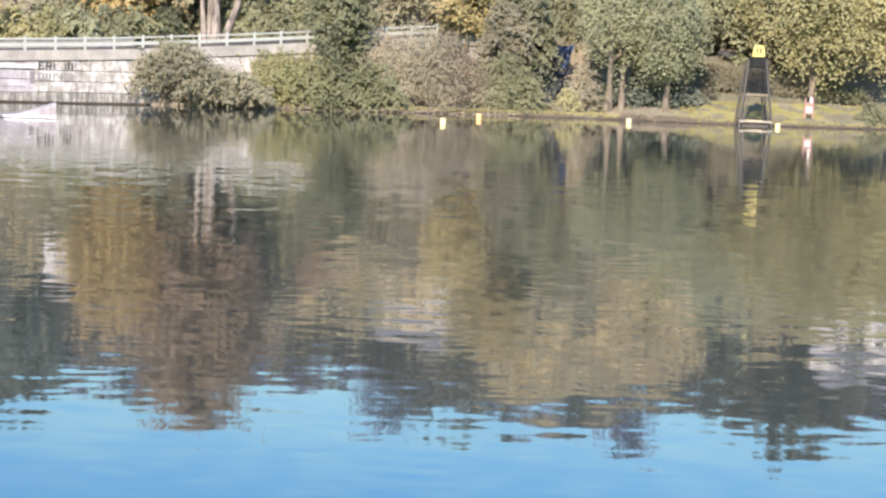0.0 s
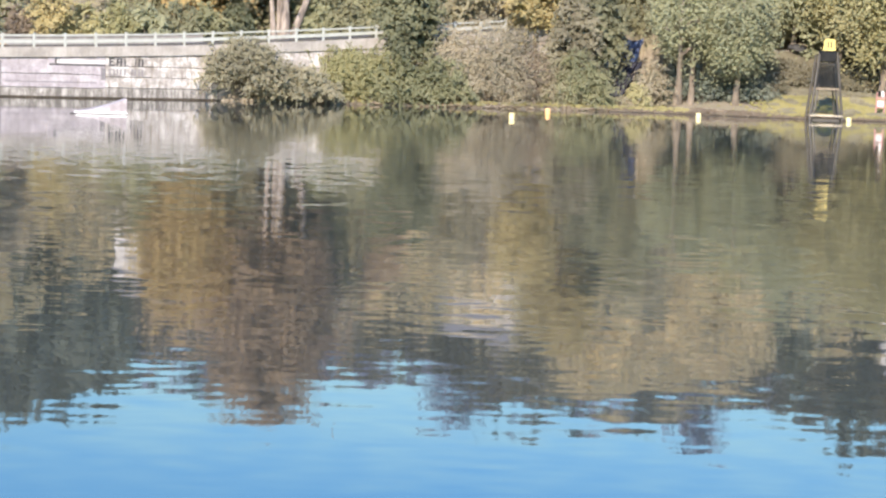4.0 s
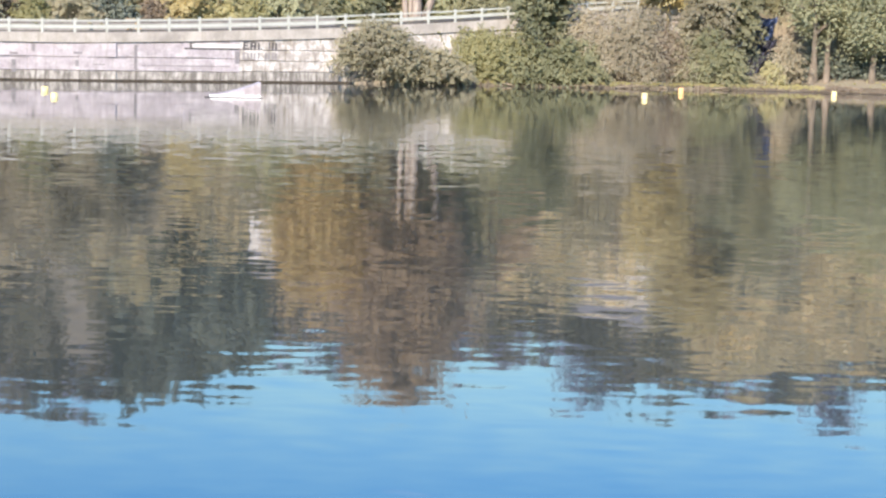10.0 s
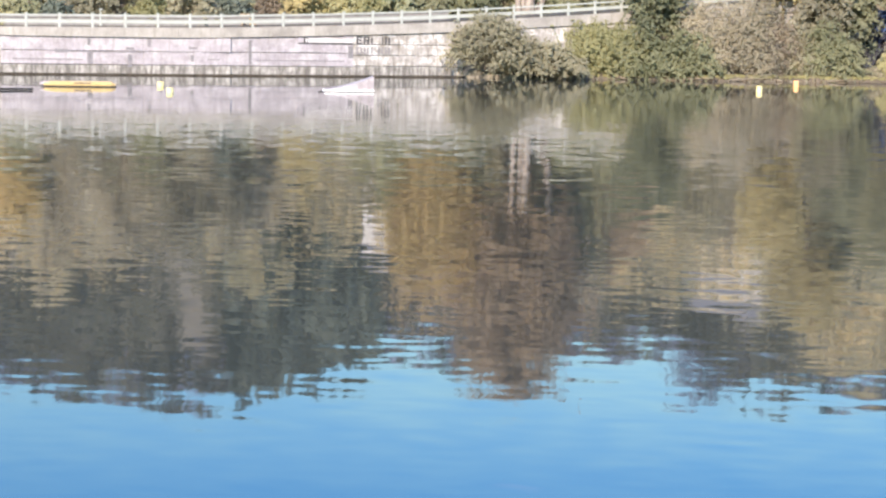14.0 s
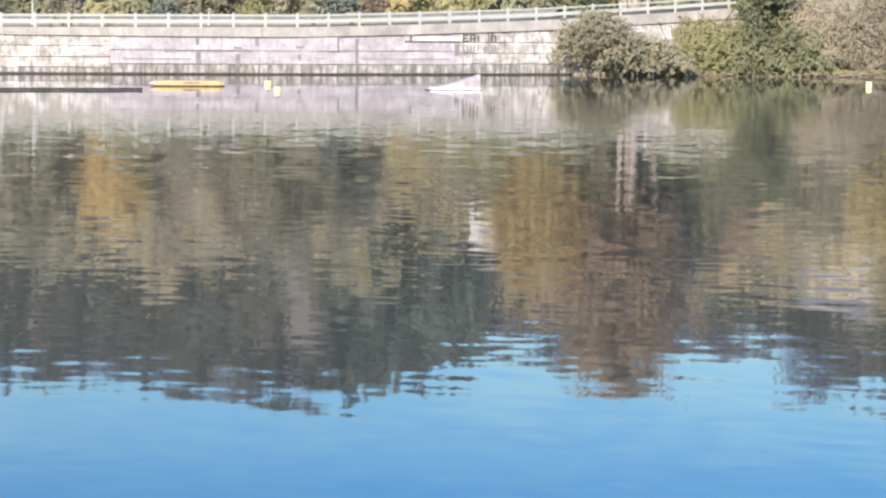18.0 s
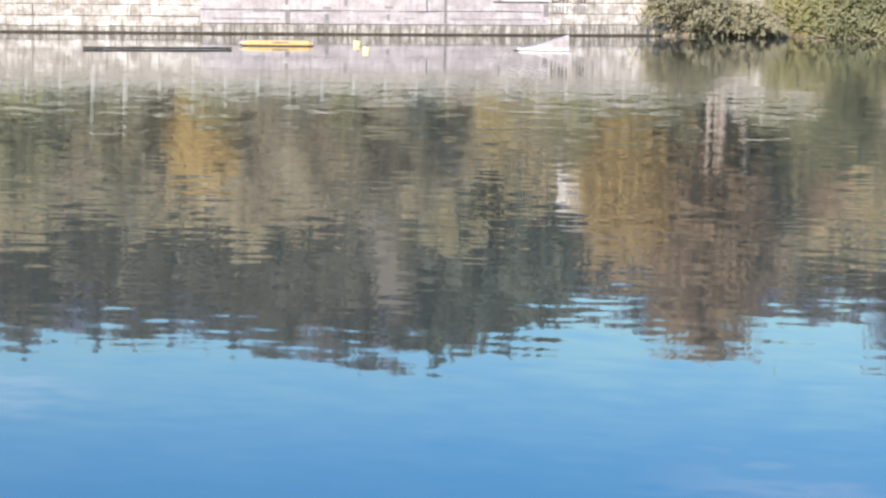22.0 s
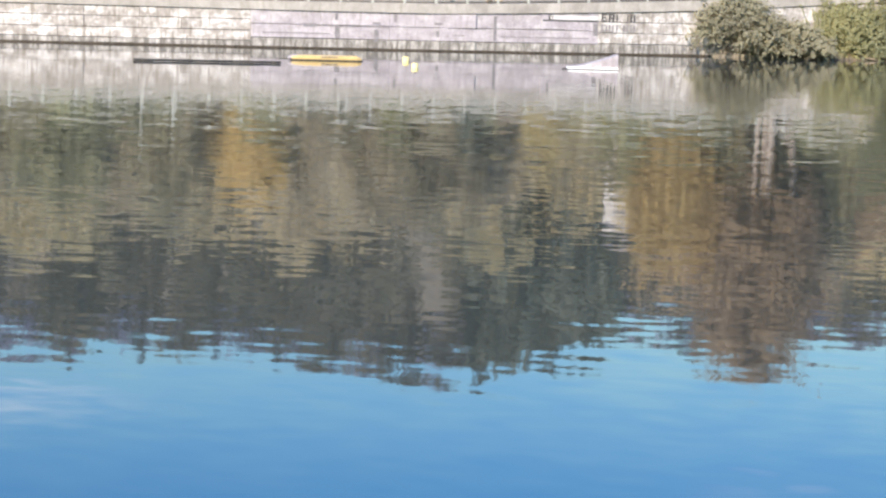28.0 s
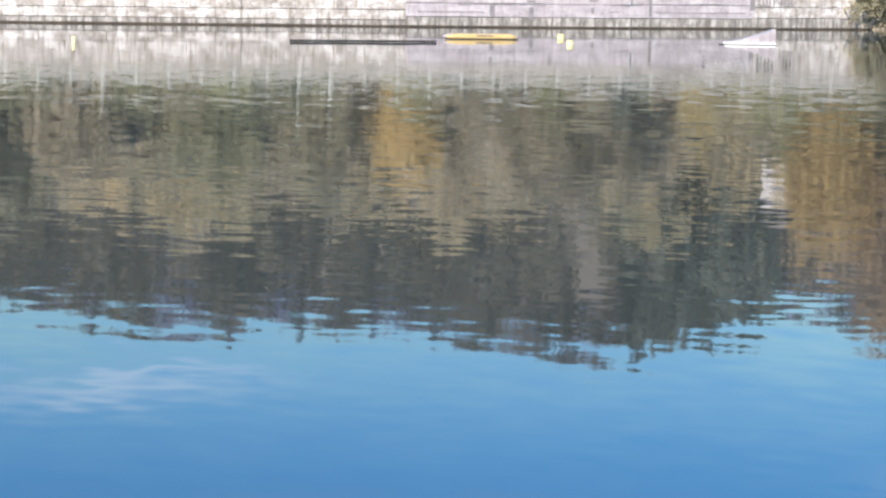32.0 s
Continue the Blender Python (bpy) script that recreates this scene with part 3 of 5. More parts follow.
def ground_z(x, y):
    b = shore(x)
    d = y - b
    if d < -2:
        bed = -1.6 - 0.9 * smooth(-2, -25, d)
    else:
        bed = -1.6
    near = 2.7 - 4.6 * smooth(3.0, 11.0, y)
    if y < 40 and d < -10:
        return max(bed, near)
    wall = 1 - smooth(-22, -19, x)
    deck = deck_z(chain(x)) - 0.06
    # earth bank: a low step at the water, a grassy slope, the road level behind
    slope = -0.5 + 0.74 * smooth(-0.5, 0.3, d) + 0.1 * noise.noise((x * 0.9, d, 0)) + 1.3 * smooth(0.6, 8, d) + 3.2 * smooth(7, 16, d)
    if x < 12:
        behind = smooth(wall_y(x) + 0.25, wall_y(x) + 0.6, y)
        slope = min(slope, 1.6) * (1 - behind) + deck * behind
    z_wall = bed + (deck - bed) * smooth(0.3, 0.6, d)
    z = wall * z_wall + (1 - wall) * (bed + (slope - bed) * smooth(-2, 0, d))
    # the wooded hillside behind
    dist = math.hypot(x, y)
    crest = RIDGE_D * math.tan(radians(float(np.interp(math.degrees(math.atan2(-x, y)), RIDGE_AZ, RIDGE_EL)) - 0.95 - 0.65 * smooth(10, 14, math.degrees(math.atan2(-x, y))))) - 2
    hill = crest * min(max(0.0, dist - 178) / (RIDGE_D - 178), 1) ** 0.92 - 0.03 * max(0.0, dist - RIDGE_D - 30)
    hill += 5 * noise.noise((x * 0.009, y * 0.009, 0)) * smooth(200, 300, dist) * (1 - 0.7 * smooth(430, 540, dist))
    return z + (hill if d > 15 else 0)


xs = sorted(set(np.round(np.concatenate([np.linspace(-900, -160, 26), np.linspace(-150, 60, 141), np.linspace(70, 900, 30)]), 3)))
ds = np.concatenate([np.linspace(-600, -205, 12), np.arange(-200, -4, 3.5), [-3, -1.5, -0.5, 0.0, 0.31, 0.61, 0.8, 1.5, 3, 4.5, 6, 7, 7.6, 8, 8.5, 9, 10, 12, 14, 16, 19, 24, 30, 40],
                     np.arange(50, 460, 12), np.linspace(470, 2400, 20)])
verts = [(x, shore(x) + d, ground_z(x, shore(x) + d)) for d in ds for x in xs]
nx = len(xs)
faces = [(j * nx + i, j * nx + i + 1, (j + 1) * nx + i + 1, (j + 1) * nx + i) for j in range(len(ds) - 1) for i in range(nx - 1)]
me = bpy.data.meshes.new("ground")
me.from_pydata(verts, [], faces)
me.materials.append(M_GROUND)
tagged(new("ground", me), "earth bank, lake bed and wooded hillside", "ground", kind="structure")

bm = bmesh.new()
bmesh.ops.create_grid(bm, x_segments=40, y_segments=30, size=1)
for v in bm.verts:
    v.co = Vector((v.co.x * 900, 30 + v.co.y * 330, 0))
tagged(part("water", bm, M_WATER), "calm rippled lake water with mirrored trees and sky", "water", kind="structure")

# ---- quay wall ----
quay = thing("wall_quay", -60, 117, 0, 0, "pale masonry quay wall partly painted lilac", "wall", kind="structure")
inv = quay.matrix_world.inverted()


def wall_pose(s, out=0.0, z=0.0):
    """A pose on the wall's face, x along it, y into it; out: metres in front of it."""
    x, y, h = wall_at(s)
    return inv @ pose(x, y, z, 0, 0, h) @ pose(0, -out, 0)


def strip(bm, s0, s1, out0, out1, zlo, zhi, step=2.05):
    """A wall-like prism along the face between two chainages, from out0 in front to out1 behind."""
    n = max(1, int(math.ceil((s1 - s0) / step)))
    rows = []
    for i in range(n + 1):
        s = s0 + (s1 - s0) * i / n
        m = wall_pose(s)
        lo, hi = (f(s) if callable(f) else f for f in (zlo, zhi))
        rows.append([bm.verts.new(m @ Vector((0, o, z))) for o, z in ((-out0, lo), (-out0, hi), (out1, hi), (out1, lo))])
    for a, b in zip(rows, rows[1:]):
        for k in range(4):
            bm.faces.new((a[k], b[k], b[(k + 1) % 4], a[(k + 1) % 4]))
    bm.faces.new(list(reversed(rows[0])))
    bm.faces.new(rows[-1])
    bmesh.ops.recalc_face_normals(bm, faces=bm.faces[:])
    return bm


part("core", strip(bmesh.new(), -57, 103, -0.10, 0.55, -1.7, lambda s: deck_z(s) - 0.05), M_JOINT, quay, "dark recessed wall core")
# the footing's shadow line is put into its dark, damp colour
part("footing", strip(bmesh.new(), -57, 73, 0.10, 0.12, -1.5, 0.10), M_WATERLINE, quay, "damp footing at the waterline, darkened for its shadow")
rnd = random.Random(4)


def polar(az, dist):
    return -math.sin(radians(az)) * dist, math.cos(radians(az)) * dist


def piece_mesh(l, h, depth, mat, seed):
    """A dressed block: chamfered face, slightly uneven corners; x along, z up, its face at y = -depth."""
    r = random.Random(seed)
    c = 0.025
    vs = []
    for y, e in ((0, 0), (-depth + c, 0), (-depth, c)):
        for a, b in ((-1, -1), (1, -1), (1, 1), (-1, 1)):
            vs.append((a * (l / 2 - e) + r.uniform(-0.008, 0.008), y + (r.uniform(-0.012, 0.012) if y else 0), b * (h / 2 - e) + r.uniform(-0.008, 0.008)))
    fs = [(8, 9, 10, 11)] + [(k + i, k + (i + 1) % 4, k + 4 + (i + 1) % 4, k + 4 + i) for k in (0, 4) for i in range(4)]
    m = bpy.data.meshes.new("block")
    m.from_pydata(vs, [], fs)
    m.materials.append(mat)
    return m


BLOCKS = {}


def block(s, l, zlo, zhi, mat):
    """One block of the wall's face; alike blocks share a mesh."""
    key = (round(l, 1), round(zhi - zlo, 2), mat.name, rnd.randrange(2))
    if key not in BLOCKS:
        BLOCKS[key] = piece_mesh(key[0] - 0.008, key[1] - 0.035, 0.10, mat, len(BLOCKS))
    ob = new("block", BLOCKS[key])
    ob.parent = quay
    ob.matrix_basis = wall_pose(s + l / 2, -0.10 + rnd.uniform(0, 0.015), (zlo + zhi) / 2)
    return ob


def lay(s0, s1, courses, mat_of, lengths):
    for zlo, zhi in courses:
        s = s0
        while s < s1 - 0.05:
            l = min(rnd.choice(lengths), s1 - s)
            if s1 - s - l < 0.6:
                l = s1 - s
            top = ledge_z(s + l / 2) if zhi is None else zhi
            lo = zlo
            block(s, round(l, 1) if l < s1 - s else l, lo, round(top, 1) if zhi is None else top, mat_of(s + l / 2, (lo + top) / 2))
            s += l


def face_mat(s, z):
    if z < 0.55 or (65 < s < 73 and z < 1.0):
        return M_LOWSTONE
    return M_LILAC if 42.3 < s < 65.0 else M_STONE


lay(-6, 42.3, [(0.08, 0.42), (0.42, 1.05), (1.05, 1.75), (1.75, None)], face_mat, [2.6, 3.4, 4.2, 5.0])
lay(42.3, 65.0, [(0.08, 0.64), (0.64, 1.5), (1.5, None)], face_mat, [3.2, 4.4, 5.6])
lay(65.0, 73.0, [(0.08, 0.7), (0.7, 1.4), (1.4, 2.1), (2.1, None)], face_mat, [1.2, 1.6, 2.0])

lay(73.0, 104.0, [(1.3, 2.3), (2.3, None)], face_mat, [2.0, 2.6, 3.2])

# the parapet over the ledge, proud of the face, in cast lengths
for i in range(-14, 50):
    s = i * 2.05
    part("parapet_slab", strip(bmesh.new(), s, s + 2.043, 0.13, 0.5, lambda v: ledge_z(v) + 0.02, lambda v: deck_z(v) - 0.01, 2.05), M_PARAPET, quay)


def paint(s0, s1, z0, z1, mat, name="paint_patch", label=""):
    bm = strip(bmesh.new(), s0, s1, 0.021, -0.012, z0, z1)
    return part(name, bm, mat, quay, label)


# painted bars and gaps of the faded mural
for s0, s1, z0, z1, mat in ((61.7, 64.95, 2.2, 2.46, M_CHALK), (61.2, 64.95, 2.08, 2.18, M_INK), (64.65, 64.98, 1.2, 1.98, M_GREYINK), (61.3, 62.7, 1.53, 1.6, M_GREYINK),
                        (57.9, 58.1, 0.75, 2.3, M_GREYINK), (51.38, 51.56, 1.8, 2.3, M_GREYINK), (47.6, 47.78, 1.85, 2.28, M_GREYINK), (47.6, 47.9, 0.7, 1.4, M_GREYINK),
                        (43.0, 47.3, 0.92, 1.0, M_GREYINK), (45.6, 46.4, 1.38, 1.6, M_GREYINK), (46.4, 51.2, 1.42, 1.47, M_GREYINK), (50.0, 50.5, 1.62, 1.74, M_GREYINK),
                        (50.1, 50.4, 0.5, 1.3, M_GREYINK), (54.0, 54.5, 1.68, 1.8, M_GREYINK), (54.1, 54.4, 0.9, 1.3, M_GREYINK), (51.9, 57.4, 1.46, 1.5, M_GREYINK),
                        (58.4, 64.4, 0.98, 1.04, M_GREYINK), (61.6, 61.9, 2.18, 2.5, M_INK), (54.4, 56.0, 1.0, 1.06, M_GREYINK)):
    paint(s0, s1, z0, z1, mat)
# two rows of sprayed lettering, its worn end unreadable
STROKES = {"E": ((0, 0, 0.3, 1), (0.3, 0, 1, 0.2), (0.3, 0.42, 0.85, 0.6), (0.3, 0.8, 1, 1)),
           "R": ((0, 0, 0.3, 1), (0.3, 0.8, 1, 1), (0.3, 0.4, 1, 0.58), (0.72, 0.58, 1, 0.8), (0.6, 0, 0.92, 0.4)),
           "D": ((0, 0, 0.26, 1), (0.26, 0.84, 0.8, 1), (0.26, 0, 0.8, 0.16), (0.75, 0.16, 1, 0.84)),
           "|": ((0.05, 0, 0.35, 1), (0.6, 0, 0.9, 0.95))}
for row, z0, z1, mat in (("ER|||", 2.12, 2.64, M_INK), ("D||||", 1.48, 1.94, M_GREYINK)):
    for i, ch in enumerate(row):
        for a0, b0, a1, b1 in STROKES[ch]:
            s = 65.2 + i * 0.5
            paint(s + 0.4 * a0, s + 0.4 * a1, z0 + (z1 - z0) * b0, z0 + (z1 - z0) * b1, mat, "lettering_stroke")

# ---- railing ----
railing = thing("railing", -60, 117, 0, 0, "white painted post and rail fence along the quay", "railing")
pm = bmesh.new()
box(pm, pose(0, 0, 0.41), 0.16, 0.12, 0.86, 0.012)
box(pm, pose(0, 0, 0.86), 0.19, 0.15, 0.05, 0.01)
post_me = None
for i in range(-14, 54):
    s = 37.7 + (i - 14) * 2.045
    if s > 95:
        break
    z = deck_z(s)
    if post_me is None:
        p = part("post", pm, M_RAIL, railing)
        post_me = p.data
    else:
        p = new("post", post_me)
        p.parent = railing
    p.matrix_basis = wall_pose(s, 0.0, z)
    if s + 2.045 > 95:
        break
    for name, lo, hi, d in (("top_rail", 0.69, 0.79, 0.05), ("middle_rail", 0.25, 0.46, 0.045), ("bottom_rail", 0.03, 0.09, 0.035)):
        bm = strip(bmesh.new(), s + 0.083, s + 2.045 - 0.083, d, d, lambda v: deck_z(v) + lo, lambda v: deck_z(v) + hi, 3)
        part(name, bm, M_RAIL if lo > 0.1 else M_STEEL, railing)

# road behind
rd = bmesh.new()
rows = []
for x in np.linspace(-140, 14, 60):
    y = wall_y(x)
    z = deck_z(chain(x)) + 0.03
    rows.append([rd.verts.new((x - 0.42 * o, y + 0.9 * o, z)) for o in (0.9, 7.0)])
for a, b in zip(rows, rows[1:]):
    rd.faces.new((a[0], b[0], b[1], a[1]))
tagged(part("road", rd, M_ROAD), "grey asphalt lakeside road", "road", kind="structure")


# low retaining wall on the far side of the road
lw = bmesh.new()
rows = []
for q in np.linspace(-30, 74, 53):
    x, y, _ = wall_at(q)
    z = deck_z(q)
    rows.append([lw.verts.new((x - 0.42 * o, y + 0.9 * o, z + h)) for o, h in ((7.3, -0.2), (7.32, 0.52), (7.26, 0.54), (7.26, 0.64), (7.7, 0.65), (7.7, -0.2))])
for a, b in zip(rows, rows[1:]):
    for k in range(5):
        lw.faces.new((a[k], b[k], b[k + 1], a[k + 1]))
for r in (rows[0], rows[-1]):
    lw.faces.new(r)
bmesh.ops.recalc_face_normals(lw, faces=lw.faces[:])
tagged(part("wall_roadside", lw, M_JOINT), "low grey retaining wall along the far side of the road", "wall", kind="structure")


def signpost(s, back, h, r, label):
    x, y, hd = wall_at(s)
    ob = thing("lamp_post", x - 0.42 * back, y + 0.9 * back, deck_z(s), hd, label, "lamp post")
    bm = bmesh.new()
    tube(bm, [Vector((0, 0, 0)), Vector((0, 0, 0.5)), Vector((0, 0, 0.52)), Vector((0, 0, h))], [r * 1.6, r * 1.6, r, r * 0.7], 10)
    part("pole", bm, M_RAIL, ob)
    bm = bmesh.new()
    box(bm, pose(0, -0.18, h), 0.16, 0.5, 0.1, 0.03)
    part("lamp_head", bm, M_RAIL, ob)
    return ob


signpost(37.6, 1.2, 2.5, 0.06, "pale slender post behind the white quay railing")
signpost(23.2, 1.2, 2.5, 0.06, "pale slender post behind the white quay railing")
signpost(35.6, 2.4, 3.6, 0.035, "pale slender post behind the white quay railing")
signpost(48.6, 1.5, 1.1, 0.06, "short pale marker post behind the quay railing")

# ---- floating things ----


def buoy(x, y, mat, label, r=0.17, h=0.32):
    ob = thing("buoy", x, y, 0, 0, label, "buoy", "marker buoys on the lake")
    bm = bmesh.new()
    prof = [(-0.25, 0.7), (-0.2, 0.95), (0.0, 1.0), (h * 0.45, 1.0), (h * 0.5, 0.9), (h * 0.55, 1.0), (h * 0.9, 0.98), (h, 0.8)]
    tube(bm, [Vector((0, 0, z)) for z, _ in prof], [r * q for _, q in prof], 14)
    part("float", bm, mat, ob)
    bm = bmesh.new()
    tube(bm, [Vector((0, 0, h)), Vector((0, 0, h + 0.07))], [0.05, 0.04], 8)
    part("lifting_eye", bm, M_STEEL, ob)
    return ob


buoy(-0.3, 124.4, M_BUOY, "sun-faded yellow cylindrical buoy on the water")
buoy(2.0, 135.5, M_ORANGE, "orange cylindrical buoy floating near the bank", 0.17, 0.36)
buoy(12.05, 138.6, M_BUOY, "sun-faded yellow cylindrical buoy on the water")
buoy(22.5, 141.9, M_BUOY, "pale yellow mooring buoy beside the timber tower", 0.17, 0.3)
buoy(-32.6, 110.0, M_BUOY, "sun-faded yellow cylindrical buoy on the water", 0.19, 0.24)
buoy(-29.8, 102.2, M_BUOY, "sun-faded yellow cylindrical buoy on the water", 0.18, 0.23)
buoy(-50.9, 88.9, M_BUOY, "sun-faded yellow cylindrical buoy on the water", 0.08, 0.34)


def wedge():
    """The floating ramp: a curved rising deck with flat sides on a low pontoon."""
    ob = thing("water_ski_ramp", -22.0, 108.9, 0, 15, "pale grey floating ramp with a white pontoon base", "ramp")
    bm = bmesh.new()
    L, W = 2.75, 1.6
    prof = [(-L / 2 + L * t, 0.10 + 0.72 * t ** 1.55) for t in np.linspace(0.06, 1, 9)]
    lo = [[bm.verts.new((x, w, 0.09)) for x, _ in prof] for w in (-W / 2, W / 2)]
    hi = [[bm.verts.new((x, w, z)) for x, z in prof] for w in (-W / 2, W / 2)]
    for i in range(8):
        bm.faces.new((lo[0][i], lo[0][i + 1], hi[0][i + 1], hi[0][i]))
        bm.faces.new((lo[1][i + 1], lo[1][i], hi[1][i], hi[1][i + 1]))
        bm.faces.new((hi[0][i], hi[0][i + 1], hi[1][i + 1], hi[1][i]))
    bm.faces.new((lo[0][0], hi[0][0], hi[1][0], lo[1][0]))
    bm.faces.new((lo[0][8], lo[1][8], hi[1][8], hi[0][8]))
    part("deck", bm, M_LILAC, ob, "grey ramp body with flat sides")
    bm = bmesh.new()
    box(bm, pose(0.06, 0, 0.03), L - 0.1, W + 0.2, 0.15, 0.03)
    part("pontoon", bm, M_WHITE, ob, "white floating base")
    bm = bmesh.new()
    box(bm, pose(-0.1, -W / 2 - 0.13, 0.005), L + 0.2, 0.05, 0.07, 0.01)
    part("rubbing_strip", bm, M_BLACK, ob, "dark strip at the waterline")
    return ob


wedge()


def raft():
    x0, y0, x1, y1 = -37.7, 105.6, -34.2, 107.0
    hd = math.degrees(math.atan2(y1 - y0, x1 - x0))
    ob = thing("yellow_raft", (x0 + x1) / 2, (y0 + y1) / 2, 0, hd, "long yellow floating raft with dark waterline and worn middle", "raft")
    L = math.hypot(x1 - x0, y1 - y0)
    bm = bmesh.new()
    tube(bm, [Vector((-L / 2 + 0.0, 0, 0.12)), Vector((-L / 2 + 0.4, 0, 0.12)), Vector((L / 2 - 0.25, 0, 0.12)), Vector((L / 2, 0, 0.1))], [0.09, 0.15, 0.15, 0.06], 12)
    tube(bm, [Vector((-L / 2 + 0.1, 0.7, 0.12)), Vector((-L / 2 + 0.4, 0.7, 0.12)), Vector((L / 2 - 0.25, 0.7, 0.12)), Vector((L / 2, 0.7, 0.1))], [0.09, 0.15, 0.15, 0.06], 12)
    part("hull", bm, M_RAFT, ob)
    bm = bmesh.new()
    box(bm, pose(0.1, 0.35, 0.23), L - 0.9, 0.9, 0.09, 0.03)
    part("deck", bm, M_RAFT, ob)
    bm = bmesh.new()
    box(bm, pose(0.15, -0.15, 0.2), 0.9, 0.06, 0.08, 0.02)
    part("grip", bm, M_TIMBER, ob, "worn brown grip patch")
    bm = bmesh.new()
    box(bm, pose(0, -0.15, 0.0), L + 0.1, 0.06, 0.09, 0.02)
    part("waterline_strip", bm, M_BLACK, ob, "dark wet strip")
    bm = bmesh.new()
    tube(bm, [Vector((-L / 2 - 0.2, 0.1, 0.1)), Vector((-L / 2 - 0.02, 0.1, 0.17)), Vector((-L / 2 + 0.3, 0.1, 0.22))], [0.05, 0.1, 0.1], 10)
    part("nose", bm, M_LILAC, ob, "pale end cap")


raft()


def pipe():
    x0, y0, x1, y1 = -43.0, 96.8, -36.4, 100.4
    hd = math.degrees(math.atan2(y1 - y0, x1 - x0))
    L = math.hypot(x1 - x0, y1 - y0)
    ob = thing("floating_pipe", (x0 + x1) / 2, (y0 + y1) / 2, 0.05, hd, "long dark pipe floating low on the water", "pipe")
    bm = bmesh.new()
    tube(bm, [Vector((-L / 2, 0, 0.02)), Vector((-L / 2 + 0.05, 0, 0.02)), Vector((L / 2 - 0.05, 0, 0.02)), Vector((L / 2, 0, 0.02))], [0.045, 0.06, 0.06, 0.045], 12)
    part("tube", bm, M_BLACK, ob)
    for k in range(3):
        bm = bmesh.new()
        x = -L / 2 + 0.4 + k * (L - 0.8) / 2
        tube(bm, [Vector((x - 0.06, 0, 0.02)), Vector((x + 0.06, 0, 0.02))], [0.07, 0.07], 12)
        part("collar", bm, M_STEEL, ob)


pipe()

# ---- timber tower at the bank ----


def tower():
    ob = thing("start_tower", 21.1, 143.9, 0, 3, "dark timber tower with mesh panels and yellow signal board", "tower")
    top, bw, tw = 3.9, 1.12, 0.62
    for a in (-1, 1):
        for b in (-1, 1):
            bm = bmesh.new()
            tube(bm, [Vector((a * bw, b * 0.8, -1.4)), Vector((a * bw * 0.99, b * 0.8, 0)), Vector((a * tw, b * 0.55, top + 0.6))], [0.11, 0.1, 0.085], 8)
            part("leg", bm, M_STEEL, ob)
            bm = bmesh.new()
            tube(bm, [Vector((a * (bw - 0.22), b * 0.8, 0.2)), Vector((a * (tw - 0.05), b * 0.55, 2.4))], [0.06, 0.055], 6)
            part("brace", bm, M_STEEL, ob)
    for z, w, mat, h in ((0.32, bw + 0.02, M_TAN, 0.1), (2.15, 0.86, M_TIMBER, 0.14), (3.85, 0.72, M_STEEL, 0.08)):
        bm = bmesh.new()
        box(bm, pose(0, -0.86 + 0.08 * z, z), 2 * w, 0.1, h, 0.012)
        part("cross_beam", bm, mat, ob, "pale cross beam" if mat is M_TAN else "")
        bm = bmesh.new()
        box(bm, pose(0, 0.86 - 0.08 * z, z), 2 * w, 0.1, h, 0.012)
        part("cross_beam", bm, mat, ob)
    bm = bmesh.new()
    box(bm, pose(0, 0, 0.04), 1.9, 1.5, 0.14, 0.02)
    part("base_platform", bm, M_STEEL, ob)
    for sy in (-1, 1):
        # upright slats, open between
        for q in range(11):
            f0, f1 = q / 11 + 0.008, (q + 0.6) / 11
            bm = bmesh.new()
            vs = []
            for o in (-0.018, 0.018):
                for f, z in ((f0, 2.25), (f1, 2.25), (f1, 3.95), (f0, 3.95)):
                    lo, hi = (-0.92, 1.05) if z < 3 else (-0.72, 0.76)
                    vs.append(bm.verts.new((lo + (hi - lo) * f, sy * (0.66 - 0.06 * (z - 2.2) / 1.7) + o, z)))
            for f in ((0, 1, 2, 3), (7, 6, 5, 4), (0, 4, 5, 1), (1, 5, 6, 2), (2, 6, 7, 3), (3, 7, 4, 0)):
                bm.faces.new([vs[v] for v in f])
            part("slat", bm, M_DARKPANEL, ob)
    bm = bmesh.new()
    box(bm, pose(0.05, 0, 4.35), 1.1, 0.8, 0.75, 0.06)
    part("cabin", bm, M_DARKPANEL, ob, "dark upper housing")
    bm = bmesh.new()
    vs = [bm.verts.new((x + 0.05, y, z)) for y in (-0.46, -0.4) for x, z in ((-0.46, 4.78), (0.44, 4.78), (0.34, 5.56), (-0.3, 5.56))]
    bm.faces.new(vs[:4])
    bm.faces.new(list(reversed(vs[4:])))
    for k in range(4):
        bm.faces.new((vs[k], vs[k + 4], vs[(k + 1) % 4 + 4], vs[(k + 1) % 4]))
    board = part("signal_board", bm, M_YSIGN, ob, "yellow tapered signal board")
    for x in (-0.08, 0.14):
        bm = bmesh.new()
        box(bm, pose(x + 0.03, -0.475, 5.18), 0.1, 0.03, 0.42)
        part("mark", bm, M_INK, board)
    bm = bmesh.new()
    tube(bm, [Vector((-0.62, 0, 4.55)), Vector((0.62, 0, 4.55))], [0.04, 0.04], 8)
    tube(bm, [Vector((0.6, -0.4, 3.9)), Vector((0.62, -0.42, 4.6))], [0.03, 0.03], 6)
    part("handrail", bm, M_STEEL, ob)


tower()


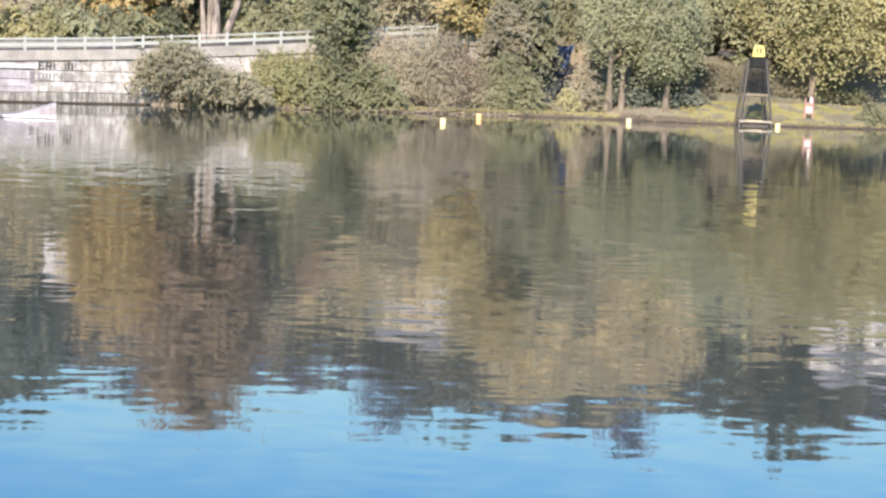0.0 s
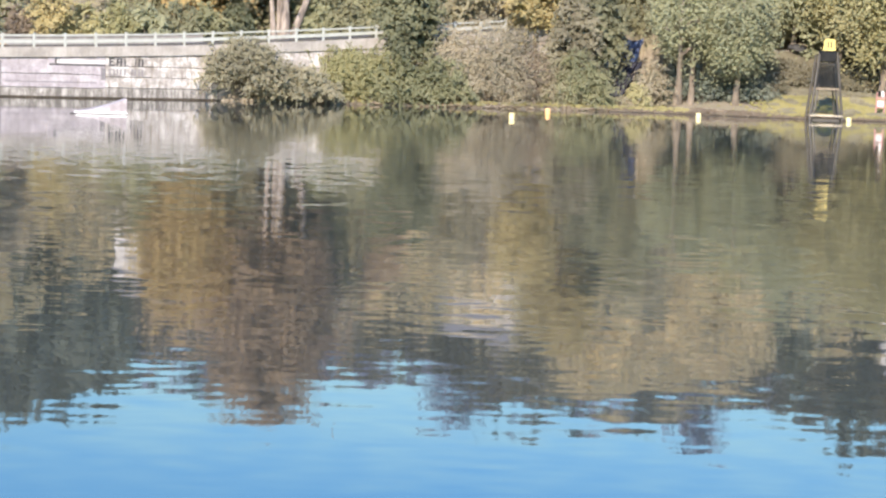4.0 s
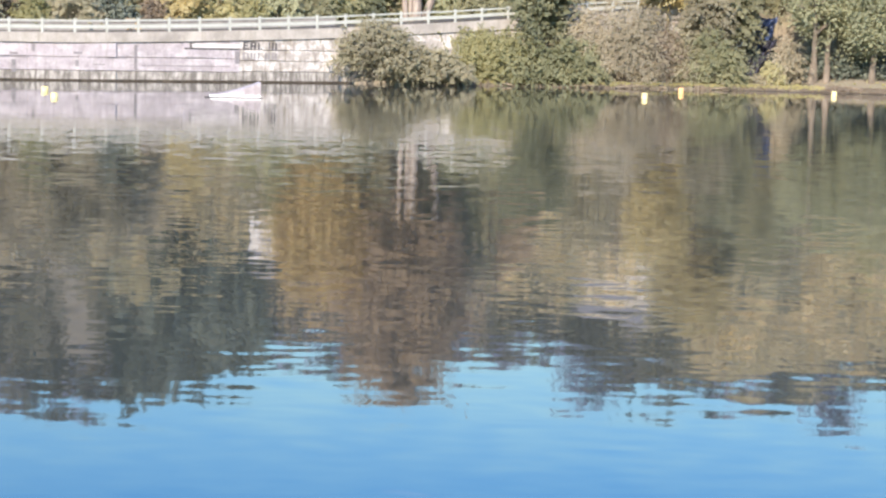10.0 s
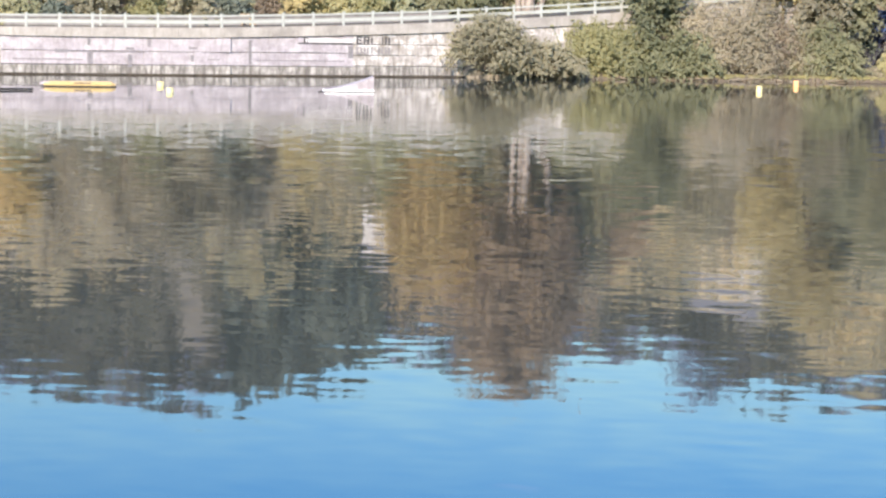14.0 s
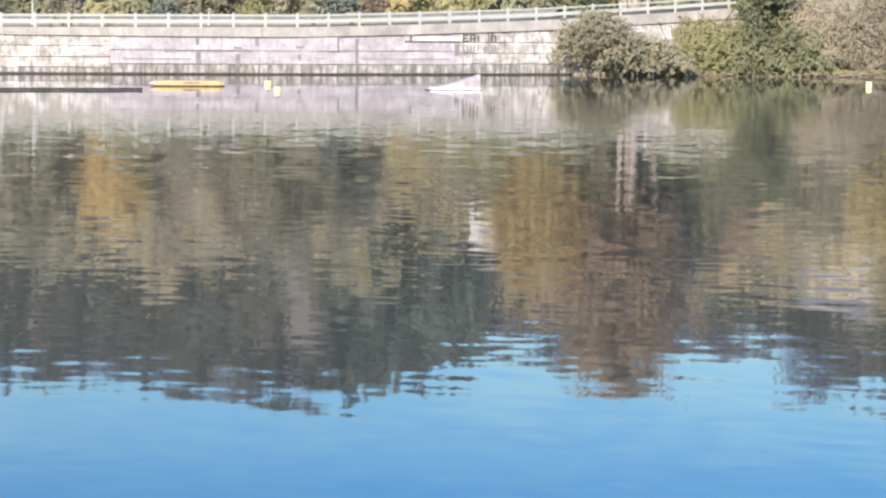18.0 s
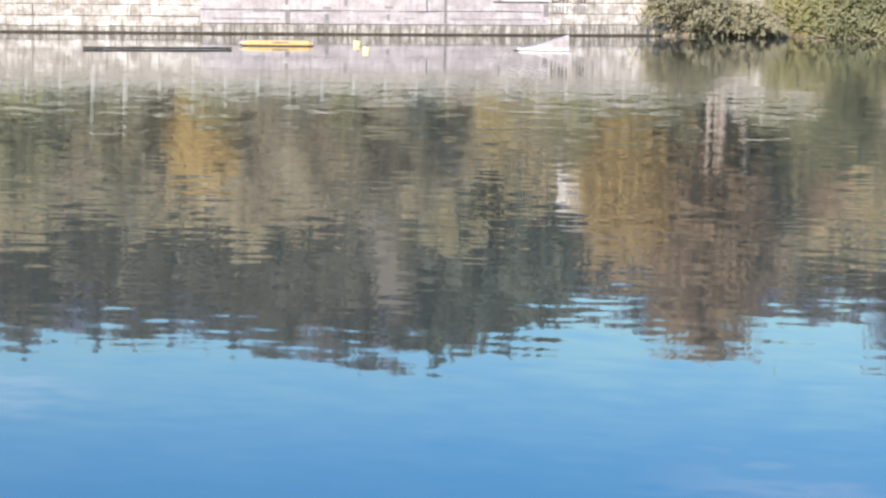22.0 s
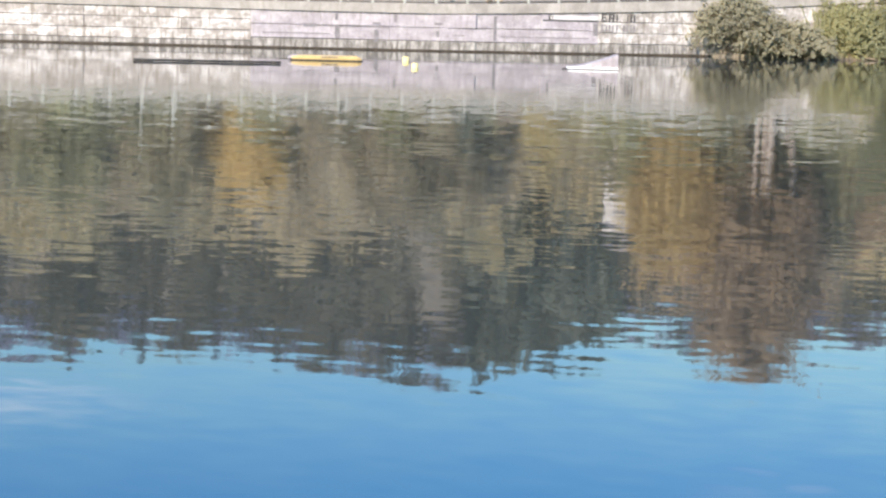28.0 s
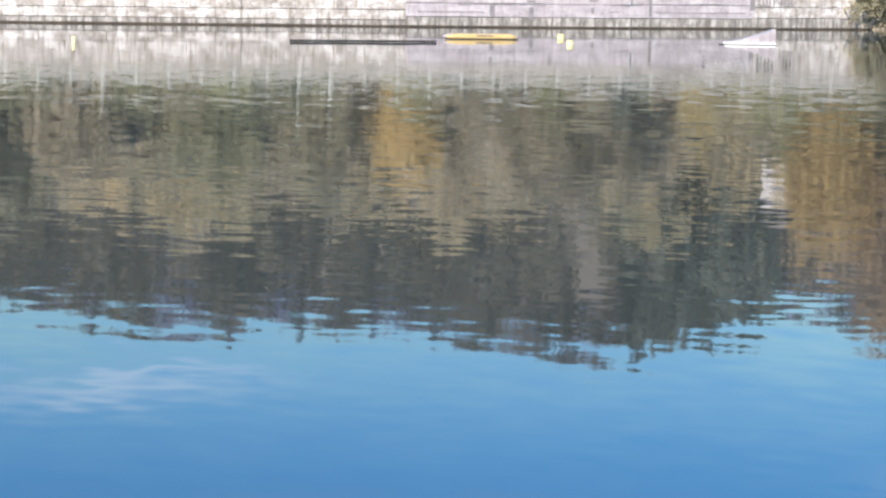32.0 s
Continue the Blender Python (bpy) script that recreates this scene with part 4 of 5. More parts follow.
def life_board():
    ob = thing("rescue_board", 25.45, 147.0, 0.75, 0, "red framed rescue board with white panel on the grass bank", "sign board")
    ob.matrix_world = ob.matrix_world @ Matrix.Scale(0.84, 4)
    for sx in (-1, 1):
        bm = bmesh.new()
        tube(bm, [Vector((sx * 0.34, 0, -0.2)), Vector((sx * 0.3, 0, 1.5))], [0.06, 0.05], 8)
        part("post", bm, M_RED, ob)
    bm = bmesh.new()
    box(bm, pose(0, -0.05, 0.55), 0.52, 0.06, 0.5, 0.015)
    part("panel", bm, M_CHALK, ob, "white panel")
    for z in (0.24, 1.0):
        bm = bmesh.new()
        box(bm, pose(0, -0.06, z), 0.72, 0.08, 0.1, 0.01)
        part("rail", bm, M_RED, ob)
    bm = bmesh.new()
    box(bm, pose(-0.12, 0, 1.36), 0.24, 0.08, 0.42, 0.02)
    part("box", bm, M_DARKPANEL, ob, "dark box")
    bm = bmesh.new()
    box(bm, pose(0.15, 0, 1.36), 0.16, 0.06, 0.46, 0.02)
    part("tag", bm, M_WHITE, ob)


life_board()


def boat():
    ob = thing("upturned_boat", 21.3, 158.5, ground_z(21.3, 158.5) + 0.1, 8, "dark upturned rowing boat lying on the slope", "boat")
    bm = bmesh.new()
    rings = []
    tilt = 0.2
    for t in np.linspace(-1, 1, 13):
        w = 0.5 * (1 - abs(t) ** 1.7) + 0.02
        rings.append([bm.verts.new((t * 1.05, w * math.cos(a), 0.34 - tilt * t * 1.05 + 0.08 * t * t + (0.6 * (1 - 0.7 * t * t)) * math.sin(a))) for a in np.linspace(0, math.pi, 9)])
    for a, b in zip(rings, rings[1:]):
        for k in range(8):
            bm.faces.new((a[k], b[k], b[k + 1], a[k + 1]))
    part("hull", bm, M_BLACK, ob)
    bm = bmesh.new()
    box(bm, pose(0, 0, 0.93, 0, math.degrees(math.atan(0.2))), 1.0, 0.05, 0.07, 0.01)
    part("keel", bm, M_TIMBER, ob)


boat()


def tarp():
    ob = thing("blue_tarpaulin", 8.4, 153.0, 3.1, 0, "creased blue tarpaulin hung between the bank trees", "tarpaulin")
    rows = []
    bm = bmesh.new()
    for j in range(9):
        rows.append([bm.verts.new((-0.72 + 0.17 * i - 0.055 * j + 0.05 * math.sin(j * 1.3), 0.13 * math.sin(i * 1.9 + j * 0.6) + 0.22 * j * 0.1, 2.1 - 0.22 * j - 0.18 * math.sin(math.pi * i / 8) * (1 - j / 10))) for i in range(9)])
    for a, b in zip(rows, rows[1:]):
        for k in range(8):
            bm.faces.new((a[k], a[k + 1], b[k + 1], b[k]))
    bmesh.ops.solidify(bm, geom=bm.faces[:], thickness=0.012)
    part("sheet", bm, M_BLUE, ob)
    # second, dark sheet added where the gully lies in shadow
    bm = bmesh.new()
    rows = []
    for j in range(9):
        f = j / 8
        rows.append([bm.verts.new((-0.62 - 1.35 * f + (1.2 - 0.1 * f) * i / 8, -1.4 - 2.2 * f + 0.16 * math.sin(i * 2.1 + j * 0.5), 0.45 - 2.55 * f - 0.1 * math.sin(math.pi * i / 8))) for i in range(9)])
    for a, b in zip(rows, rows[1:]):
        for k in range(8):
            bm.faces.new((a[k], a[k + 1], b[k + 1], b[k]))
    bmesh.ops.solidify(bm, geom=bm.faces[:], thickness=0.012)
    part("lower_sheet", bm, M_GULLYSHADE, ob, "dark navy sheet for the shade of the gully")
    for sx in (-0.76, 0.68):
        bm = bmesh.new()
        tube(bm, [Vector((sx, 0.1, -1.6)), Vector((sx, 0.05, 2.2))], [0.04, 0.03], 6)
        part("pole", bm, M_TIMBER, ob)


tarp()

tr = bmesh.new()
rows = []
for t in np.linspace(0, 1, 14):
    x, y = 15.5 + 9.0 * t, 158.6 + 2.5 * math.sin(2.5 * t)
    rows.append([tr.verts.new((x + 0.4 * o, y + o, ground_z(x + 0.4 * o, y + o) + 0.05)) for o in np.linspace(-1.6, 4.4, 6)])
for a, b_ in zip(rows, rows[1:]):
    for k in range(5):
        tr.faces.new((a[k], b_[k], b_[k + 1], a[k + 1]))
tagged(part("gravel_track", tr, M_GRAVEL), "pale gravel track crossing the slope", "track", kind="structure")

# ---- bank bushes ----
G = "bushes along the lake bank"


def gz(x, y):
    return max(ground_z(x, y), -0.1)


def put_bush(x, y, rx, ry, h, mat, seed, label, **kw):
    kw["k"], kw["per"], kw["size"] = int(kw["k"] * 1.6), int(kw["per"] * 0.58), kw["size"] * 0.46
    kw.setdefault("sprays", 4)
    kw.setdefault("radius", 0.155 * (rx + h) / 1.6)
    y, rx = y + (0.1 if -13 < x < 7 else -0.5), rx * 1.12
    lift = kw.pop("lift", 0)
    return bush("bush", x, y, gz(x, y) + lift, rx, ry, h, mat, seed, label=label, group=G, **kw)


put_bush(-18.3, 138.6, 3.2, 1.8, 3.3, M_OLIVE, 11, "dusty olive rounded bush overhanging the quay end", lift=0.6, k=110, per=90, size=0.24)
put_bush(-14.9, 139.4, 2.7, 1.8, 1.9, M_OLIVE, 12, "dusty olive low bush hanging over the water", lift=0.5, k=90, per=90, size=0.24)
put_bush(-11.2, 142.2, 2.1, 1.5, 3.2, M_LIME, 14, "yellow-green leggy bush on the bank", k=60, per=80, size=0.26)
put_bush(-8.4, 142.4, 2.2, 1.5, 2.9, M_GREEN, 15, "fresh green bush with arching shoots", k=70, per=80, size=0.26)
put_bush(-5.3, 142.8, 1.8, 1.4, 2.9, M_GREEN, 16, "fresh green bush with arching shoots", k=60, per=80, size=0.26)
put_bush(-4.5, 144.4, 1.4, 1.1, 4.6, M_BROWN, 97, "tall thin-leaved brownish bush on the bank", k=70, per=80, size=0.18)
put_bush(-1.9, 144.6, 2.3, 1.5, 5.4, M_BROWN, 17, "tall thin-leaved brownish bush on the bank", k=110, per=80, size=0.18)
# scrub colour here puts the darkness of the shaded gap into the leaves
put_bush(0.9, 146.6, 1.7, 1.2, 3.2, M_SCRUB, 18, "brown thicket coloured dark for a hollow of the bank", k=70, per=80, size=0.18)
put_bush(2.7, 147.0, 1.6, 1.2, 3.4, M_OLIVE, 19, "dusty olive bush above the dark bank", k=60, per=80, size=0.22)
put_bush(4.5, 146.4, 1.9, 1.2, 3.7, M_GREEN, 20, "fresh green bush leaning over the water", k=70, per=80, size=0.22)
put_bush(9.5, 148.6, 0.85, 0.8, 3.2, M_BROWN, 21, "tan leaved shrub beside the dark gully", k=45, per=70, size=0.2)
put_bush(8.5, 148.0, 0.8, 0.7, 1.7, M_YELLOW, 24, "yellow-tan leaved shrub beside the dark gully", k=36, per=70, size=0.2)
put_bush(7.5, 147.6, 0.8, 0.6, 0.8, M_BROWN, 25, "low tan leaved shrub beside the dark gully", k=30, per=70, size=0.2)
put_bush(30.3, 148.4, 1.1, 1.0, 1.6, M_SAGE, 22, "sage green rounded evergreen shrub on the grass", k=50, per=90, size=0.16)
# added shrub whose dark leaf colour stands for the shadow below the crown
put_bush(28.2, 154.6, 2.6, 1.2, 1.5, M_DARK, 23, "low shrub coloured dark for the shade under the yellow tree", k=50, per=90, size=0.2)

put_bush(3.4, 149.6, 2.2, 1.3, 4.4, M_HEDGE, 26, "tall thin-leaved brownish bush on the bank", k=90, per=80, size=0.18)
put_bush(-0.6, 148.4, 2.0, 1.3, 4.6, M_HEDGE, 27, "tall thin-leaved brownish bush on the bank", k=90, per=80, size=0.18)

for i, (x, y, h) in enumerate(((17.4, 154.6, 1.3), (19.2, 154.4, 0.9), (20.6, 155.4, 0.8), (22.2, 155.0, 0.9), (18.4, 156.4, 1.2), (25.2, 155.0, 1.4), (16.6, 151.6, 1.2), (20.0, 156.8, 0.8), (17.6, 152.6, 0.9), (23.6, 154.2, 1.0))):
    put_bush(x, y, 1.9, 1.2, h, M_HEDGE, 70 + i, "dry brown olive scrub on the slope", k=40, per=70, size=0.2)

# conifer-dark leaves put the shade of hollow and gully into these shrubs
put_bush(12.4, 150.5, 2.3, 0.9, 1.9, M_CONIFER, 92, "shrub coloured dark for the shade beneath the willows", k=60, per=70, size=0.22)
put_bush(16.0, 150.3, 2.2, 0.9, 1.6, M_CONIFER, 93, "shrub coloured dark for the shade beneath the willows", k=50, per=70, size=0.22)
put_bush(7.0, 151.6, 0.9, 0.8, 1.9, M_CONIFER, 90, "shrub coloured dark for the shade in the gully", k=40, per=70, size=0.24)
put_bush(8.3, 152.0, 0.7, 0.6, 1.5, M_CONIFER, 91, "shrub coloured dark for the shade in the gully", k=40, per=70, size=0.24)
put_bush(9.4, 156.4, 2.4, 1.2, 3.6, M_SAGE, 78, "sage green bush behind the blue tarpaulin", k=50, per=70, size=0.24)

# ---- trees of the bank ----
T = "trees along the lake bank"


def group_near(kw):
    return "group" not in kw


def put_tree(x, y, h, rx, mat, seed, label, z=None, **kw):
    if group_near(kw):
        kw["k"], kw["per"], kw["size"] = int(kw["k"] * 1.8), int(kw["per"] * 0.88), kw["size"] * 0.55
        kw.setdefault("lump", 0.122)
    else:
        kw["k"], kw["per"], kw["size"] = int(kw["k"] * 1.3), int(kw["per"] * 0.88), kw["size"] * 0.6
        kw.setdefault("lump", 0.142)
    kw.setdefault("sprays", 2 if group_near(kw) else 0)
    return tree("tree", x, y, gz(x, y) if z is None else z, h, rx, mat, seed, label=label, group=kw.pop("group", T), **kw)


put_tree(-7.8, 144.4, 9.6, 2.3, M_DARK, 31, "dark evergreen tree leaning over the railing", base=0.25, k=110, per=100, size=0.3, flat=0.6)
put_tree(5.0, 150.0, 8.2, 2.5, M_SAGE, 32, "sage green tree with dark shaded trunk", base=0.2, k=120, per=90, size=0.3)
put_tree(11.7, 148.8, 10.2, 2.7, M_WILLOW, 33, "grey-green willow with drooping branches over the bank", base=0.43, k=100, per=110, size=0.25, hang=0.65, stems=3)
put_tree(15.3, 148.4, 9.6, 2.8, M_WILLOW, 34, "grey-green willow with drooping branches over the bank", base=0.29, k=105, per=110, size=0.25, hang=0.65, stems=2)
put_tree(13.4, 152.5, 9.0, 3.0, M_WILLOW, 94, "grey-green willow behind the bank willows", base=0.45, k=70, per=90, size=0.3, hang=0.4, stems=2)
put_tree(26.5, 152.5, 14.5, 4.6, M_YELLOW, 35, "yellow-green tree with low spreading crown", base=0.22, k=230, per=80, size=0.3, hang=0.4)
put_tree(33.0, 152.5, 14.5, 4.4, M_YELLOW, 36, "yellow-green tree with low spreading crown", base=0.2, k=170, per=75, size=0.32, hang=0.4)
put_tree(3.8, 148.2, 7.2, 1.7, M_HEDGE, 82, "muted brown olive tree among the bank bushes", base=0.15, k=80, per=80, size=0.3)
put_tree(1.0, 150.2, 11.5, 2.6, M_AMBER, 37, "yellow-gold autumn tree behind the bank bushes", base=0.4, k=120, per=80, size=0.32)
put_tree(3.6, 155.5, 12.5, 3.0, M_AMBER, 49, "tall yellow-gold autumn tree on the slope", base=0.5, k=90, per=80, size=0.36)
put_tree(23.9, 156.6, 9.5, 2.3, M_YELLOW, 95, "yellow-green tree leaning over the upturned boat", base=0.34, k=90, per=110, size=0.28, hang=0.4)
put_tree(20.6, 158.8, 9.5, 2.9, M_WILLOW, 96, "pale grey-green tree above the gravel track", base=0.27, k=100, per=110, size=0.28, hang=0.6)
put_tree(21.6, 162.5, 11.0, 3.6, M_WILLOW, 38, "tall grey-green tree behind the timber tower", base=0.12, k=110, per=80, size=0.36)
put_tree(7.6, 158.0, 8.5, 3.0, M_SAGE, 39, "sage green tree behind the willows", base=0.2, k=110, per=80, size=0.38)

put_tree(19.0, 164.5, 9.0, 2.8, M_WILLOW, 80, "grey-green tree above the gravel track", base=0.05, k=90, per=80, size=0.36)
put_tree(24.0, 163.0, 8.0, 2.6, M_OLIVE, 81, "olive green tree above the gravel track", base=0.05, k=90, per=80, size=0.36)
rb = random.Random(21)
for i in range(22):
    x = -4 + i * 2.3 + rb.uniform(-0.8, 0.8)
    y = shore(x) + 14 + (i % 3) * 5 + rb.uniform(-1, 1)
    if x > 12:
        mt, lb = ((M_WILLOW, "grey-green tree on the slope behind the bank"), (M_YELLOW, "yellow-green tree on the slope behind the bank"))[i % 2]
    else:
        mt, lb = ((M_OLIVE, "olive green tree on the slope behind the bank"), (M_BROWN, "brown thin-leaved tree on the slope behind the bank"), (M_AMBER, "yellow-gold tree on the slope behind the bank"))[i % 3]
    put_tree(x, y, rb.uniform(6.5, 10), rb.uniform(2.2, 3.2), mt, 500 + i, lb, group="trees on the slope behind the bank", base=0.05, k=60, per=75, size=0.38, hang=0.35)

# ---- trees behind the road ----
R = "trees behind the lakeside road"


def road_tree(s, back, h, rx, mat, seed, label, **kw):
    x, y, _ = wall_at(s)
    x, y = x - 0.42 * back, y + 0.9 * back
    return put_tree(x, y, h, rx, mat, seed, label, group=R, **kw)


road_tree(81.3, 11.0, 21.2, 4.4, M_RUST, 41, "very tall rusty plane tree with pale forked trunk", bark=M_PALEBARK, base=0.27, k=200, per=80, size=0.5, stems=4, trunk_r=0.36, spread=1.0)
put_tree(*polar(10.5, 163), 9.5, 2.8, M_OLIVE, 47, "small olive tree in front of the white house", group=R, base=0.05, k=60, per=80, size=0.4)
road_tree(75.2, 14.0, 13.8, 3.8, M_GOLD, 42, "tall golden tree behind the road", base=0.2, k=140, per=80, size=0.45)
road_tree(86.0, 14.0, 12.0, 3.4, M_SAGE, 43, "tall sage green tree behind the road", base=0.12, k=130, per=80, size=0.45)
road_tree(78.0, 20.0, 17.0, 3.8, M_RUST, 44, "tall rusty tree behind the road", base=0.25, k=120, per=70, size=0.5)
put_tree(*polar(12.75, 144.2), 5.0, 1.6, M_AMBER, 45, "small golden tree just behind the railing", group=R, base=0.1, k=60, per=80, size=0.22)
put_tree(*polar(7.2, 157), 15.0, 2.4, M_GOLD, 48, "slim golden tree behind the plane tree", group=R, base=0.5, k=80, per=80, size=0.4)
put_tree(-52.6, 140.4, 8.6, 2.7, M_GOLD, 46, "golden autumn tree behind the road", group=R, base=0.34, k=170, per=110, size=0.36)
rng = random.Random(9)
mats = [(M_OLIVE, "olive green roadside tree behind the quay"), (M_GREEN, "green roadside tree behind the quay"), (M_BROWN, "brownish thinly leaved roadside tree behind the quay"), (M_RUST, "rusty roadside tree behind the quay"), (M_OLIVE, "olive green roadside tree behind the quay"), (M_BROWN, "brownish thinly leaved roadside tree behind the quay")]
for i in range(24):
    s = -16 + i * 4.6 + rng.uniform(-1, 1)
    mt, lb = mats[rng.randrange(6)]
    if 64 < s < 75:
        continue
    h = rng.uniform(9, 13)
    if s < 43:
        mt, lb = ((M_OLIVE, "olive green roadside tree behind the quay"), (M_SAGE, "sage green roadside tree behind the quay"), (M_BROWN, "brownish thinly leaved roadside tree behind the quay"))[i % 3]
    elif s < 70:
        h = rng.uniform(10, 12.5)
        mt, lb = ((M_BROWN, "brownish thinly leaved roadside tree behind the quay"), (M_HEDGE, "muted brown olive roadside tree behind the quay"), (M_BROWN, "brownish thinly leaved roadside tree behind the quay"))[i % 3]
    bk = 15 + rng.uniform(0, 9)
    if 33 < s < 52:
        bk, h = bk + 17, h + 1.5      # behind the golden tree
    road_tree(s, bk, h, rng.uniform(3.1, 4.0), mt, 100 + i, lb, base=0.12, k=100, per=62, size=0.5)
# low hedge shrubs straight behind the road: first the far stretch, then one by one along the mural
for i in range(16):
    s = -10 + i * 2.9 + rng.uniform(-0.8, 0.8)
    if s > 35:
        break
    x, y, _ = wall_at(s)
    b = 8.8 + rng.uniform(0, 2)
    x, y = x - 0.42 * b, y + 0.9 * b
    mt, lb = rng.choice([(M_SAGE, "sage green shrub behind the road"), (M_BROWN, "dry brown shrub behind the road"), (M_OLIVE, "olive shrub behind the road"), (M_WILLOW, "grey-green shrub behind the road")])
    bush("bush", x, y, gz(x, y), 2.2, 1.4, rng.uniform(2.2, 3.6), mt, 300 + i, k=40, per=64, size=0.17, sprays=3, label=lb, group="shrubs behind the road")


def behind(az, back):
    """The place behind the quay wall seen in a direction, so far behind its face."""
    lo, hi = -20.0, 100.0
    for _ in range(30):
        mid = (lo + hi) / 2
        x, y, _h = wall_at(mid)
        x, y = x - 0.42 * back, y + 0.9 * back
        lo, hi = (mid, hi) if math.degrees(math.atan2(-x, y)) > az else (lo, mid)
    return x, y


for i, (az, rx, h, mt, back, lb) in enumerate((
        (22.9, 1.6, 2.6, M_SAGE, 10.0, "sage green shrub behind the road"), (22.2, 1.7, 1.9, M_OLIVE, 8.9, "rounded olive shrub behind the road"),
        (21.1, 1.5, 1.5, M_YELLOW, 8.8, "yellowish tan shrub behind the road"), (20.2, 1.3, 3.0, M_GREEN, 10.2, "green shrub behind the road"),
        (19.4, 1.4, 1.8, M_CONIFER, 9.6, "dark bluish evergreen shrub behind the road"), (18.35, 1.6, 3.2, M_OLIVE, 9.4, "tall olive shrub behind the road"),
        (17.5, 1.0, 2.4, M_SCRUB, 10.6, "brown twiggy thicket behind the road"), (16.85, 1.2, 2.4, M_LIME, 9.2, "yellowish green shrub behind the road"),
        (15.8, 1.9, 2.7, M_OLIVE, 9.2, "rounded olive shrub behind the road"), (14.75, 1.6, 3.4, M_CONIFER, 10.8, "dark bluish evergreen shrub behind the road"),
        (14.15, 0.8, 0.9, M_RUST, 8.4, "small orange-brown shrub behind the road"), (13.6, 0.8, 2.8, M_SCRUB, 10.6, "brown twiggy thicket behind the road"),
        (11.9, 1.3, 2.8, M_YELLOW, 9.4, "yellow-green shrub behind the road"), (11.0, 1.5, 3.0, M_LIME, 9.6, "yellowish green shrub behind the road"),
        (10.2, 1.5, 2.6, M_WILLOW, 9.2, "grey-green shrub behind the road"), (9.3, 1.6, 3.0, M_SAGE, 9.6, "sage green shrub behind the road"),
        (8.5, 1.5, 2.8, M_GREEN, 9.4, "green shrub behind the road"), (7.8, 1.2, 2.6, M_DARK, 10.4, "dark green shrub behind the road"),
        (5.6, 1.3, 2.8, M_WILLOW, 11.0, "grey-green shrub behind the road"), (4.8, 1.6, 2.8, M_SAGE, 9.4, "sage green shrub behind the road"),
        (3.8, 1.6, 3.0, M_GREEN, 9.4, "green shrub behind the road"))):
    x, y = behind(az, back)
    bush("bush", x, y, gz(x, y), rx * 1.1, 1.3, h, mt, 330 + i, k=52, per=60, size=0.135, sprays=4, radius=0.14 * (rx + h) / 1.6, label=lb, group="shrubs behind the road")
# a taller second row fills the gaps
for i in range(32):
    s = -8 + i * 3.1 + rng.uniform(-0.8, 0.8)
    if 76 < s < 86 or 38 < s < 44:
        continue
    x, y, _ = wall_at(s)
    b = 13.5 + rng.uniform(0, 2)
    x, y = x - 0.42 * b, y + 0.9 * b
    bush("bush", x, y, gz(x, y), 2.6, 1.5, rng.uniform(3.2, 4.6), M_SAGE if i % 3 else M_BROWN, 800 + i, k=34, per=60, size=0.22, sprays=2,
         label="sage green shrub behind the road" if i % 3 else "dry brown shrub behind the road", group="shrubs behind the road")

for i, (s, b, h) in enumerate(((76.5, 19, 5.2), (79.5, 21, 5.8), (82.5, 20, 5.4), (85.5, 18, 5.0), (88.5, 12, 4.4), (91.5, 12, 4.6))):
    x, y, _ = wall_at(s)
    x, y = x - 0.42 * b, y + 0.9 * b
    bush("bush", x, y, gz(x, y), 2.7, 1.5, h, M_SAGE if i % 2 else M_OLIVE, 850 + i, k=40, per=70, size=0.26, sprays=3,
         label="sage green shrub behind the road" if i % 2 else "olive shrub behind the road", group="shrubs behind the road")
for i, (az, d, h) in enumerate(((7.7, 157, 4.6), (6.9, 160, 5.2), (5.8, 157, 4.8), (5.0, 156, 4.6), (4.2, 157, 5.0))):
    x, y = polar(az, d)
    bush("bush", x, y, gz(x, y), 2.3, 1.4, h, M_SAGE if i % 2 else M_WILLOW, 880 + i, k=44, per=80, size=0.2, sprays=4,
         label="sage green shrub behind the plane tree" if i % 2 else "grey-green shrub behind the plane tree", group="shrubs behind the road")
for i, (x, y, h) in enumerate(((20.5, 167, 5.0), (17.4, 163.5, 4.4), (24.0, 168, 5.4), (14.5, 160.5, 4.2))):
    bush("bush", x, y, gz(x, y), 2.6, 1.5, h, M_OLIVE if i % 2 else M_SAGE, 870 + i, k=40, per=70, size=0.26, sprays=3,
         label="olive shrub on the slope" if i % 2 else "sage green shrub on the slope", group="shrubs on the slope")

# ---- houses on the hillside ----


